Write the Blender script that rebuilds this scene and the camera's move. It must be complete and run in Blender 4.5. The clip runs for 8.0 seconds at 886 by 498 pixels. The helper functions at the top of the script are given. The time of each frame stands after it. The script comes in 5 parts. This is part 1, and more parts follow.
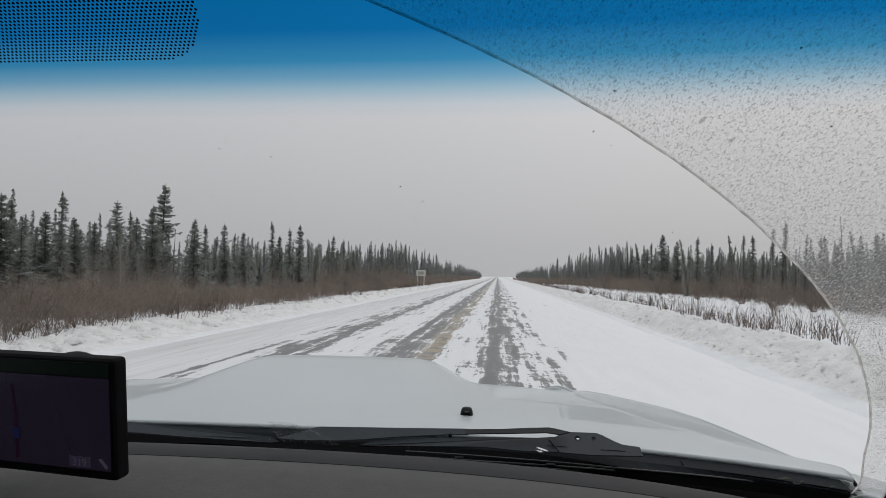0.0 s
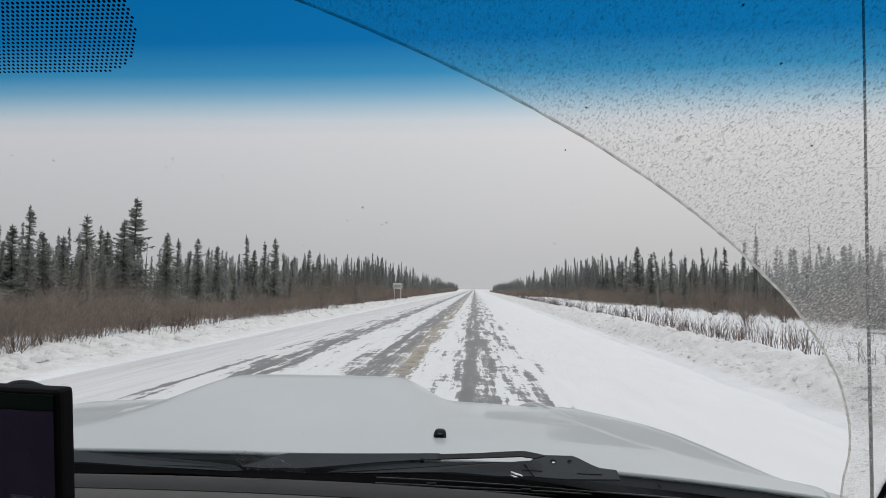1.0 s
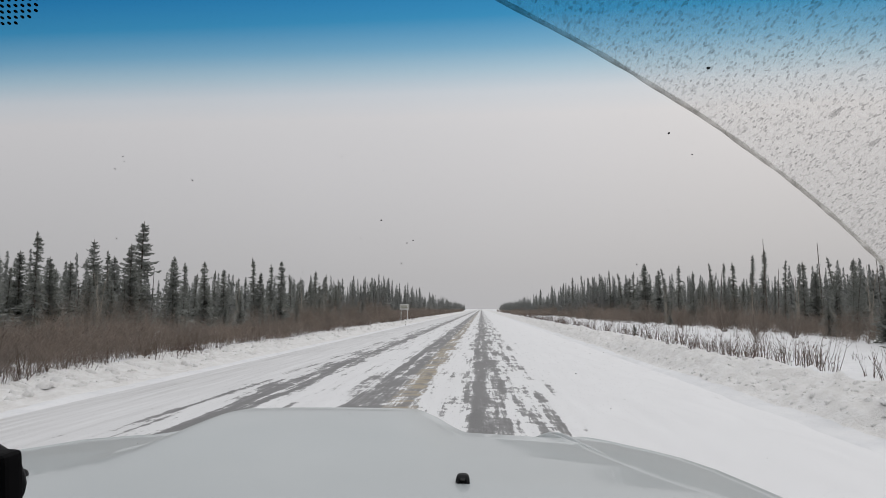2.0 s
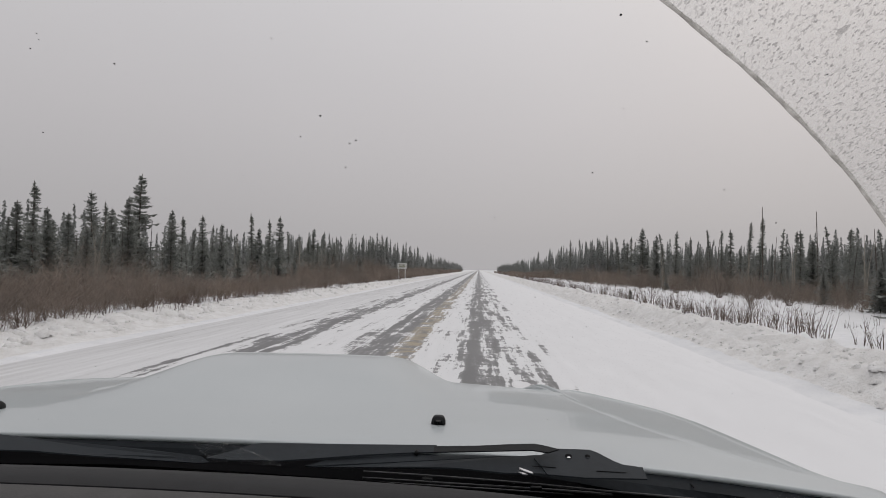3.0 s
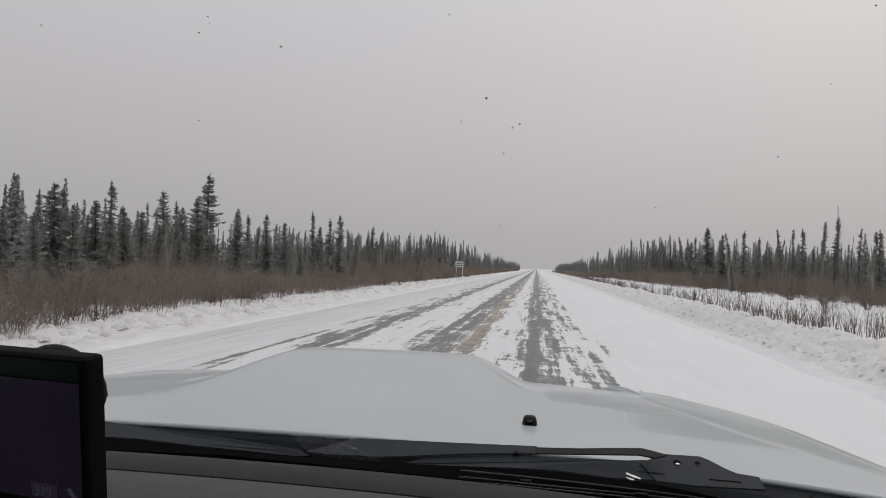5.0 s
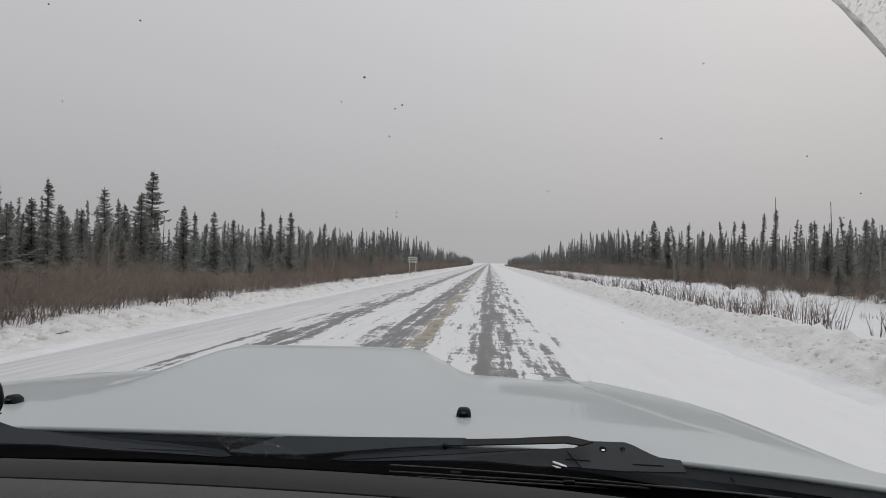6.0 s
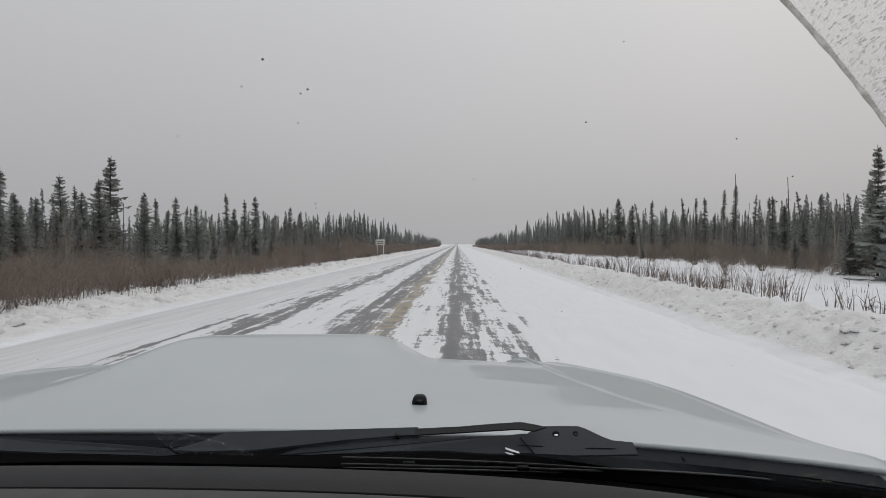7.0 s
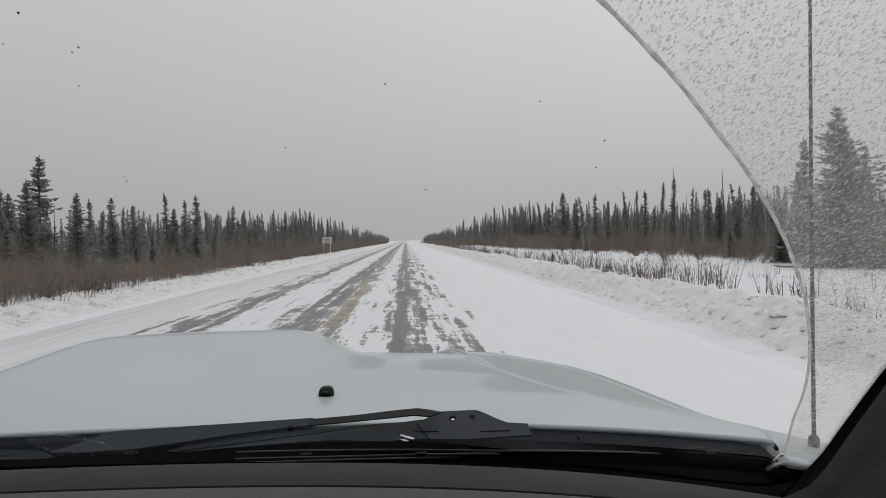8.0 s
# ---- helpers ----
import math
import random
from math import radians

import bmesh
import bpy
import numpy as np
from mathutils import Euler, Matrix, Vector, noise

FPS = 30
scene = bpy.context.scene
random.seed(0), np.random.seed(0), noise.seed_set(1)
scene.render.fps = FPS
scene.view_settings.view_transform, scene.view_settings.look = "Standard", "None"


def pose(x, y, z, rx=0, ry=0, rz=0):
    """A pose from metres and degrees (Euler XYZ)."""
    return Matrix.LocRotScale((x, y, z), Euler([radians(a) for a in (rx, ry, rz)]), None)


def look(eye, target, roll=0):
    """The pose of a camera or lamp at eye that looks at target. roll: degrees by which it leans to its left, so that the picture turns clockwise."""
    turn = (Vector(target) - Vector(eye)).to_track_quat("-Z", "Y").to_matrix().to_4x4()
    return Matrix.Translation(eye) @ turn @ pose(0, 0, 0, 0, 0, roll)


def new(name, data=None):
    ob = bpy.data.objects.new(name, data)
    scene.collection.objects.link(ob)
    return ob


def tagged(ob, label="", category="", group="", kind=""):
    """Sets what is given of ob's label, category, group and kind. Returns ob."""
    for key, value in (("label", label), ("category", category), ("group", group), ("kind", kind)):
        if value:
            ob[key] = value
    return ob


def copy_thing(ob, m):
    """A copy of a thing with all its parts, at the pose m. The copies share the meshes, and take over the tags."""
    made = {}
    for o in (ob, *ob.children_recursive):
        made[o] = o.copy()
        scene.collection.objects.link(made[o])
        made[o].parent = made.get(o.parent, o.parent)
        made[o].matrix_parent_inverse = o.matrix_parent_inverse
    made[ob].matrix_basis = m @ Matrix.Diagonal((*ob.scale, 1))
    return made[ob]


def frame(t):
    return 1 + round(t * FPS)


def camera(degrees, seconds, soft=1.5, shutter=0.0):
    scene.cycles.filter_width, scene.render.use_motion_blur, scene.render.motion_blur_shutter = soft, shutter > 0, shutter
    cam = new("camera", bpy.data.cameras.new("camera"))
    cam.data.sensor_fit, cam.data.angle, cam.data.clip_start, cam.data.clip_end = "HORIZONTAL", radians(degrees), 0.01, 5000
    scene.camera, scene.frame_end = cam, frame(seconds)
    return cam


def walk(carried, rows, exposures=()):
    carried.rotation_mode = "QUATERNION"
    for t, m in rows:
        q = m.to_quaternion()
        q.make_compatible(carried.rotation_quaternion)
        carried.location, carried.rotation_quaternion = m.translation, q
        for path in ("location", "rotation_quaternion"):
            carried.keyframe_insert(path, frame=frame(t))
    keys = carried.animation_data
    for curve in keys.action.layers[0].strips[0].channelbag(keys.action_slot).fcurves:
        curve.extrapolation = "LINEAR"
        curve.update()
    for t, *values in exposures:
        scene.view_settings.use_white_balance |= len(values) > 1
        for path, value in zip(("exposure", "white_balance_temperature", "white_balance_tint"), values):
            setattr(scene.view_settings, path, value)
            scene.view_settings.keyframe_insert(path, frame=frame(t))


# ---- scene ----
cam = camera(69.22, 8.0, soft=0.6)
PATH = [
    (0.0, look((0.357, -0.033, 1.466), (-0.496, 9.922, 1.879), 0.89)),
    (0.2, look((0.323, -0.028, 1.465), (0.158, 1.963, 1.555), 0.90)),
    (0.5, look((0.310, -0.055, 1.469), (-0.505, 9.897, 2.021), 0.92)),
    (0.8, look((0.348, -0.045, 1.473), (0.229, 1.947, 1.597), 0.80)),
    (1.0, look((0.362, -0.010, 1.474), (-0.131, 9.959, 2.090), 0.55)),
    (1.2, look((0.375, 0.016, 1.479), (0.291, 2.009, 1.622), -0.30)),
    (1.5, look((0.356, 0.050, 1.476), (0.011, 10.004, 2.367), -0.78)),
    (1.7, look((0.345, 0.083, 1.484), (-0.090, 10.027, 2.447), -0.82)),
    (2.8, look((0.335, 0.092, 1.464), (-0.516, 10.045, 1.913), 0.97)),
    (3.0, look((0.362, 0.105, 1.459), (-0.200, 10.084, 1.770), 1.10)),
    (3.2, look((0.408, 0.102, 1.470), (0.355, 2.100, 1.550), -0.80)),
    (3.3, look((0.415, 0.093, 1.468), (0.385, 2.091, 1.566), -1.30)),
    (3.5, look((0.398, 0.094, 1.462), (0.123, 10.082, 1.866), -1.76)),
    (4.0, look((0.319, 0.111, 1.473), (-0.783, 10.047, 1.732), 0.25)),
    (4.5, look((0.324, 0.106, 1.478), (-1.217, 9.975, 1.960), 0.28)),
    (4.7, look((0.316, 0.111, 1.468), (-1.242, 9.982, 1.846), 1.02)),
    (5.8, look((0.322, 0.122, 1.447), (-0.694, 10.068, 1.652), 1.74)),
    (6.0, look((0.343, 0.128, 1.452), (-0.379, 10.100, 1.660), 0.69)),
    (6.2, look((0.345, 0.132, 1.450), (0.223, 2.128, 1.480), 0.00)),
    (6.5, look((0.336, 0.135, 1.467), (-0.281, 10.116, 1.571), 0.33)),
    (6.7, look((0.343, 0.133, 1.456), (0.263, 2.131, 1.455), -0.40)),
    (7.0, look((0.362, 0.145, 1.457), (0.140, 10.142, 1.379), -0.54)),
    (7.2, look((0.369, 0.141, 1.451), (0.350, 2.140, 1.433), -0.90)),
    (7.3, look((0.380, 0.145, 1.443), (0.378, 2.144, 1.398), -0.70)),
    (7.5, look((0.400, 0.153, 1.445), (0.718, 10.144, 1.153), -0.66)),
    (7.8, look((0.419, 0.151, 1.451), (0.562, 2.146, 1.440), -1.50)),
    (8.0, look((0.417, 0.152, 1.445), (0.999, 10.134, 1.292), -1.68)),
]
walk(cam, PATH, exposures=[(0.0, 0.10, 6380, 9.5), (0.5, 0.12, 6380, 9.5), (1.0, 0.26, 6380, 9.5), (1.7, 0.20, 6450, 10), (2.8, 0.03, 6600, 13), (4.7, 0.0, 6580, 13), (5.8, 0.0, 6500, 11), (8.0, 0.0, 6450, 10)])

# ---- world and sun: closed overcast ----
SKY_STRENGTH = 1.0
world = bpy.data.worlds.new("overcast")
scene.world = world
world.use_nodes = True
wt = world.node_tree
wt.nodes.clear()
w_sky = wt.nodes.new("ShaderNodeTexSky")
w_sky.sky_type, w_sky.sun_disc = "NISHITA", False
w_sky.sun_elevation, w_sky.sun_rotation, w_sky.dust_density = radians(35), radians(30), 6.0
w_co = wt.nodes.new("ShaderNodeTexCoord")
w_sep = wt.nodes.new("ShaderNodeSeparateXYZ")
w_ramp = wt.nodes.new("ShaderNodeValToRGB")
cr = w_ramp.color_ramp
cr.elements[0].position, cr.elements[0].color = 0.0, (0.44, 0.436, 0.447, 1)
cr.elements[1].position, cr.elements[1].color = 1.0, (0.80, 0.81, 0.83, 1)
for at, c in ((0.05, (0.45, 0.446, 0.457, 1)), (0.22, (0.545, 0.538, 0.55, 1)), (0.45, (0.645, 0.645, 0.66, 1))):
    e = cr.elements.new(at)
    e.color = c
w_cl = wt.nodes.new("ShaderNodeTexNoise")
w_cl.inputs["Scale"].default_value, w_cl.inputs["Detail"].default_value = 1.6, 4
w_mr = wt.nodes.new("ShaderNodeMapRange")
w_mr.inputs["To Min"].default_value, w_mr.inputs["To Max"].default_value = 0.95, 1.05
w_mul = wt.nodes.new("ShaderNodeVectorMath")
w_mul.operation = "SCALE"
w_mix = wt.nodes.new("ShaderNodeMix")
w_mix.data_type = "RGBA"
w_mix.inputs["Factor"].default_value = 0.97
w_dim = wt.nodes.new("ShaderNodeVectorMath")
w_dim.operation = "SCALE"
w_dim.inputs["Scale"].default_value = 0.1
w_bg = wt.nodes.new("ShaderNodeBackground")
w_bg.inputs["Strength"].default_value = SKY_STRENGTH
w_out = wt.nodes.new("ShaderNodeOutputWorld")
wt.links.new(w_co.outputs["Generated"], w_sep.inputs[0])
wt.links.new(w_sep.outputs["Z"], w_ramp.inputs[0])
wt.links.new(w_co.outputs["Generated"], w_cl.inputs["Vector"])
wt.links.new(w_cl.outputs[0], w_mr.inputs["Value"])
wt.links.new(w_ramp.outputs[0], w_mul.inputs[0])
# thinner cloud towards the sun's side
w_side = wt.nodes.new("ShaderNodeMapRange")
w_side.interpolation_type = "SMOOTHSTEP"
for key, val in (("From Min", -0.75), ("From Max", 0.25), ("To Min", 0.91), ("To Max", 0.985)):
    w_side.inputs[key].default_value = val
w_tot = wt.nodes.new("ShaderNodeMath")
w_tot.operation = "MULTIPLY"
wt.links.new(w_sep.outputs["X"], w_side.inputs["Value"])
wt.links.new(w_mr.outputs[0], w_tot.inputs[0])
wt.links.new(w_side.outputs[0], w_tot.inputs[1])
wt.links.new(w_tot.outputs[0], w_mul.inputs["Scale"])
wt.links.new(w_sky.outputs[0], w_dim.inputs[0])
wt.links.new(w_dim.outputs[0], w_mix.inputs[6])
wt.links.new(w_mul.outputs[0], w_mix.inputs[7])
wt.links.new(w_mix.outputs[2], w_bg.inputs["Color"])
wt.links.new(w_bg.outputs[0], w_out.inputs["Surface"])

sun = bpy.data.lights.new("sun", "SUN")
sun.energy, sun.angle, sun.color = 0.35, radians(30), (1.0, 0.97, 0.93)
sun_ob = new("sun", sun)
sun_ob.matrix_world = look((30, 60, 70), (0, 20, 0))


# ---- materials ----
class Nodes:
    """A short way to write a node material."""

    def __init__(self, name):
        self.mat = bpy.data.materials.new(name)
        self.mat.use_nodes = True
        self.t = self.mat.node_tree
        self.t.nodes.clear()
        self.out = self.t.nodes.new("ShaderNodeOutputMaterial")

    def add(self, kind, **values):
        n = self.t.nodes.new("ShaderNode" + kind)
        for k, v in values.items():
            n.inputs[k.replace("_", " ")].default_value = v
        return n

    def link(self, a, b):
        self.t.links.new(a, b)

    def coords(self, kind="Object", scale=(1, 1, 1)):
        c, m = self.add("TexCoord"), self.add("Mapping")
        m.inputs["Scale"].default_value = scale
        self.link(c.outputs[kind], m.inputs["Vector"])
        return m.outputs["Vector"]

    def noise(self, vec, scale, detail=4, rough=0.55, distortion=0.0):
        n = self.add("TexNoise", Scale=scale, Detail=detail, Roughness=rough, Distortion=distortion)
        self.link(vec, n.inputs["Vector"])
        return n.outputs[0]

    def ramp(self, fac, stops, ease="LINEAR"):
        r = self.add("ValToRGB")
        r.color_ramp.interpolation = ease
        els = r.color_ramp.elements
        while len(els) < len(stops):
            els.new(0.5)
        for e, (at, c) in zip(els, stops):
            e.position, e.color = at, (c, c, c, 1) if isinstance(c, (int, float)) else (*c, 1)
        self.link(fac, r.inputs[0])
        return r.outputs[0]

    def math(self, op, a, b=0.0, c=0.0, clamp=False):
        n = self.add("Math")
        n.operation, n.use_clamp = op, clamp
        for i, v in enumerate((a, b, c)):
            if isinstance(v, (int, float)):
                n.inputs[i].default_value = v
            else:
                self.link(v, n.inputs[i])
        return n.outputs[0]

    def mix(self, fac, a, b, blend="MIX"):
        n = self.add("Mix")
        n.data_type, n.blend_type = "RGBA", blend
        for key, v in (("Factor", fac), ("A", a), ("B", b)):
            sock = [s for s in n.inputs if s.name == key and (s.type == "RGBA" or key == "Factor") and s.enabled][0]
            if isinstance(v, (int, float)) and key == "Factor":
                sock.default_value = v
            elif isinstance(v, tuple):
                sock.default_value = (*v, 1)
            else:
                self.link(v, sock)
        return n.outputs[2]

    def bsdf(self, color, rough=0.6, bump=None, strength=0.3, distance=0.01, **values):
        n = self.add("BsdfPrincipled", **values)
        for key, v in (("Base Color", color), ("Roughness", rough)):
            if isinstance(v, tuple):
                n.inputs[key].default_value = (*v, 1)
            elif isinstance(v, (int, float)):
                n.inputs[key].default_value = v
            else:
                self.link(v, n.inputs[key])
        if bump is not None:
            b = self.add("Bump", Strength=strength, Distance=distance)
            self.link(bump, b.inputs["Height"])
            self.link(b.outputs[0], n.inputs["Normal"])
        return n

    def done(self, shader):
        self.link(shader, self.out.inputs["Surface"])
        return self.mat


def simple(name, c1, c2, scale, rough=0.6, bump=0.2, distance=0.004, big=0.5, **values):
    """Two tones of grain, a slow change over them, and a fine relief."""
    n = Nodes(name)
    v = n.coords()
    fine, slow = n.noise(v, scale, 5), n.noise(v, scale * 0.11, 3)
    col = n.mix(n.ramp(fine, [(0.3, 0.0), (0.7, 1.0)]), c1, c2)
    shade = n.ramp(slow, [(0.3, 1.0 - 0.35 * big), (0.7, 1.0)])
    col = n.mix(1.0, col, shade, "MULTIPLY")
    r = n.math("MULTIPLY_ADD", fine, 0.2, rough - 0.1, clamp=True)
    return n.done(n.bsdf(col, r, fine, bump, distance, **values).outputs[0])


def snow_material():
    n = Nodes("snow")
    v = n.coords()
    big, mid, fine = n.noise(v, 0.25, 4), n.noise(v, 2.2, 5), n.noise(v, 30, 4)
    col = n.mix(n.ramp(mid, [(0.35, 0.0), (0.7, 1.0)]), (0.72, 0.73, 0.75), (0.82, 0.825, 0.835))
    col = n.mix(n.ramp(big, [(0.4, 0.0), (0.7, 0.35)]), col, (0.66, 0.66, 0.66))
    h = n.math("ADD", n.math("MULTIPLY", mid, 1.0), n.math("MULTIPLY", fine, 0.12))
    return n.done(n.bsdf(col, 0.75, h, 0.5, 0.06).outputs[0])


def ploughed_material():
    """Ploughed snow with grit in it."""
    n = Nodes("ploughed_snow")
    v = n.coords()
    mid, fine, grit = n.noise(v, 3.2, 6, 0.65), n.noise(v, 22, 4), n.noise(v, 9, 3)
    col = n.mix(n.ramp(mid, [(0.4, 0.0), (0.62, 1.0)]), (0.70, 0.69, 0.675), (0.80, 0.796, 0.79))
    col = n.mix(n.ramp(grit, [(0.60, 0.0), (0.74, 0.22)]), col, (0.56, 0.53, 0.49))
    return n.done(n.bsdf(col, 0.8, n.math("ADD", mid, n.math("MULTIPLY", fine, 0.4)), 0.8, 0.08).outputs[0])


def road_material():
    """Packed snow on asphalt, worn through in the wheel tracks."""
    n = Nodes("snowy_road")
    c = n.add("TexCoord")
    sep = n.add("SeparateXYZ")
    n.link(c.outputs["Object"], sep.inputs[0])
    x01 = n.math("MULTIPLY_ADD", sep.outputs["X"], 1 / 16.0, 10 / 16.0)
    wob = n.noise(n.coords(scale=(0.4, 0.05, 1)), 1.0, 2)
    x01 = n.math("ADD", x01, n.math("MULTIPLY_ADD", wob, 0.016, -0.008))

    def at(x):
        return (x + 10) / 16.0

    bare = n.ramp(x01, [(0.0, 0.0), (at(-4.75), 0.0), (at(-4.5), 0.30), (at(-4.4), 0.54), (at(-4.25), 0.34), (at(-3.9), 0.44), (at(-3.62), 0.76), (at(-3.36), 0.74), (at(-3.1), 0.42), (at(-2.9), 0.26),
                        (at(-2.2), 0.22), (at(-1.85), 0.44), (at(-1.7), 0.78), (at(-1.2), 0.74), (at(-0.75), 0.66), (at(-0.6), 0.32), (at(-0.35), 0.22), (at(-0.1), 0.36), (at(0.1), 0.52), (at(0.2), 0.78),
                        (at(0.46), 0.79), (at(0.6), 0.62), (at(0.8), 0.54), (at(0.95), 0.40), (at(1.05), 0.54), (at(1.2), 0.38), (at(1.32), 0.53), (at(1.45), 0.30), (at(2.0), 0.0), (1.0, 0.0)])
    streak = n.noise(n.coords(scale=(3.2, 0.16, 1)), 1.6, 6, 0.62)
    patch = n.noise(n.coords(scale=(1.7, 0.36, 1)), 1.8, 5, 0.62, 0.6)
    tread = n.noise(n.coords(scale=(2.4, 1.0, 1)), 3.6, 4, 0.6, 0.4)
    # loose snow blown aslant over the tracks
    aslant = n.add("Mapping")
    aslant.inputs["Rotation"].default_value, aslant.inputs["Scale"].default_value = (0, 0, radians(36)), (0.7, 1.25, 1)
    n.link(c.outputs["Object"], aslant.inputs["Vector"])
    drift = n.noise(aslant.outputs[0], 2.1, 4, 0.6, 0.5)
    mixn = n.math("ADD", n.math("MULTIPLY", streak, 0.46), n.math("ADD", n.math("MULTIPLY", patch, 0.24), n.math("MULTIPLY_ADD", tread, 0.11, n.math("MULTIPLY", drift, 0.19))))
    mixn = n.math("MULTIPLY_ADD", n.noise(n.coords(scale=(2.0, 0.5, 1)), 9.0, 4, 0.65), 0.10, n.math("MULTIPLY_ADD", mixn, 0.95, -0.025))
    wear = n.math("ADD", bare, n.math("MULTIPLY_ADD", mixn, 4.4, -2.2))
    mask = n.ramp(wear, [(0.49, 0.0), (0.545, 0.62), (0.64, 0.88), (0.82, 1.0)])
    grain = n.noise(n.coords(), 60, 3)
    slow = n.noise(n.coords(scale=(1, 0.3, 1)), 0.8, 3)
    asphalt = n.mix(grain, (0.065, 0.066, 0.069), (0.165, 0.165, 0.168))
    asphalt = n.mix(n.ramp(slow, [(0.35, 0.0), (0.7, 0.5)]), asphalt, (0.21, 0.207, 0.205))
    line = n.ramp(x01, [(0.0, 0.0), (at(-1.19), 0.0), (at(-1.10), 0.85), (at(-0.72), 0.85), (at(-0.58), 0.0), (1.0, 0.0)])
    line = n.math("MULTIPLY", line, n.ramp(drift, [(0.42, 0.08), (0.6, 1.0)]))
    asphalt = n.mix(line, asphalt, (0.38, 0.31, 0.20))
    snow = n.mix(n.ramp(patch, [(0.3, 0.0), (0.7, 1.0)]), (0.765, 0.77, 0.78), (0.81, 0.815, 0.825))
    # snow turns greyer towards the left edge, in streaks
    left_grey = n.math("MULTIPLY", n.ramp(x01, [(0.0, 0.74), (at(-6.5), 0.78), (at(-3.0), 0.28), (1.0, 0.0)]), n.ramp(streak, [(0.3, 0.35), (0.65, 1.0)]))
    snow = n.mix(left_grey, snow, (0.47, 0.467, 0.467))
    col = n.mix(mask, snow, asphalt)
    rough = n.mix(mask, (0.72, 0.72, 0.72), (0.5, 0.5, 0.5))
    h = n.math("ADD", n.math("MULTIPLY", mask, -1.0), n.math("MULTIPLY", tread, 0.22))
    return n.done(n.bsdf(col, rough, h, 0.6, 0.015).outputs[0])


def needle_material(name, dark, light, frost_haze):
    """Spruce needles, each twig in its own tone, with a dusting of snow on what faces up and haze mixed into the
    colour.
    """
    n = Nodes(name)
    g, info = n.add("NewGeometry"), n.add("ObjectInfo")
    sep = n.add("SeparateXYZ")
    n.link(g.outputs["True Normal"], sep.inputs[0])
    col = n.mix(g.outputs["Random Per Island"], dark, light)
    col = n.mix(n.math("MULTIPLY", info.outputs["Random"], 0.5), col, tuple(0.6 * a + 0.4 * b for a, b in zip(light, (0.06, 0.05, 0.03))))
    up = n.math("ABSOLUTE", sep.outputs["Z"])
    dust = n.math("MULTIPLY", n.ramp(up, [(0.55, 0.0), (0.95, 1.0)]), n.ramp(n.noise(n.coords(), 2.5, 3), [(0.45, 0.0), (0.62, frost_haze)]))
    # even pale grey over all needles: haze put into the colour
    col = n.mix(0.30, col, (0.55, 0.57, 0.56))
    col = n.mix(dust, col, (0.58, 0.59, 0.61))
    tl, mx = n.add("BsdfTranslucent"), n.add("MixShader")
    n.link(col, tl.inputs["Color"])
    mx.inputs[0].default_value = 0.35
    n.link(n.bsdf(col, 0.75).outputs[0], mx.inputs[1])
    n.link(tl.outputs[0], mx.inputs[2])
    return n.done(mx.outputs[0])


def paint_material():
    """White car paint under a clear coat, with a film of road salt."""
    n = Nodes("white_paint")
    v = n.coords()
    film, fine, spots = n.noise(v, 3.0, 4), n.noise(v, 160, 2), n.noise(v, 55, 2)
    col = n.mix(n.ramp(film, [(0.35, 0.0), (0.7, 1.0)]), (0.44, 0.478, 0.488), (0.49, 0.525, 0.533))
    col = n.mix(n.ramp(spots, [(0.70, 0.0), (0.76, 0.25)]), col, (0.35, 0.34, 0.33))
    return n.done(n.bsdf(col, 0.45, fine, 0.03, 0.001, Coat_Weight=0.36, Coat_Roughness=0.03, IOR=1.5).outputs[0])


def glass_material(name, tinted):
    """A clear pane; the windscreen has a blue shade band along its top."""
    n = Nodes(name)
    tr = n.add("BsdfTransparent")
    if tinted:
        sep = n.add("SeparateXYZ")
        n.link(n.coords(), sep.inputs[0])
        wave = n.math("MULTIPLY_ADD", n.noise(n.coords(), 2.0, 1), 0.004, sep.outputs["Z"])
        tone = n.ramp(n.math("MULTIPLY_ADD", wave, 5.0, -7.7), [(0.07, (0.97, 0.975, 0.97)), (0.10, (0.85, 0.92, 0.96)), (0.125, (0.55, 0.76, 0.88)), (0.15, (0.25, 0.55, 0.77)), (0.18, (0.06, 0.36, 0.65)), (0.23, (0.008, 0.21, 0.53)), (0.36, (0.002, 0.165, 0.44)), (0.75, (0.001, 0.13, 0.37))])
        n.link(tone, tr.inputs["Color"])
    else:
        tr.inputs["Color"].default_value = (0.93, 0.95, 0.94, 1)
    gl = n.add("BsdfGlossy", Roughness=0.03)
    fr = n.add("Fresnel", IOR=1.25)
    mx = n.add("MixShader")
    n.link(n.math("MULTIPLY", fr.outputs[0], 0.06), mx.inputs[0])
    n.link(tr.outputs[0], mx.inputs[1])
    n.link(gl.outputs[0], mx.inputs[2])
    return n.done(mx.outputs[0])


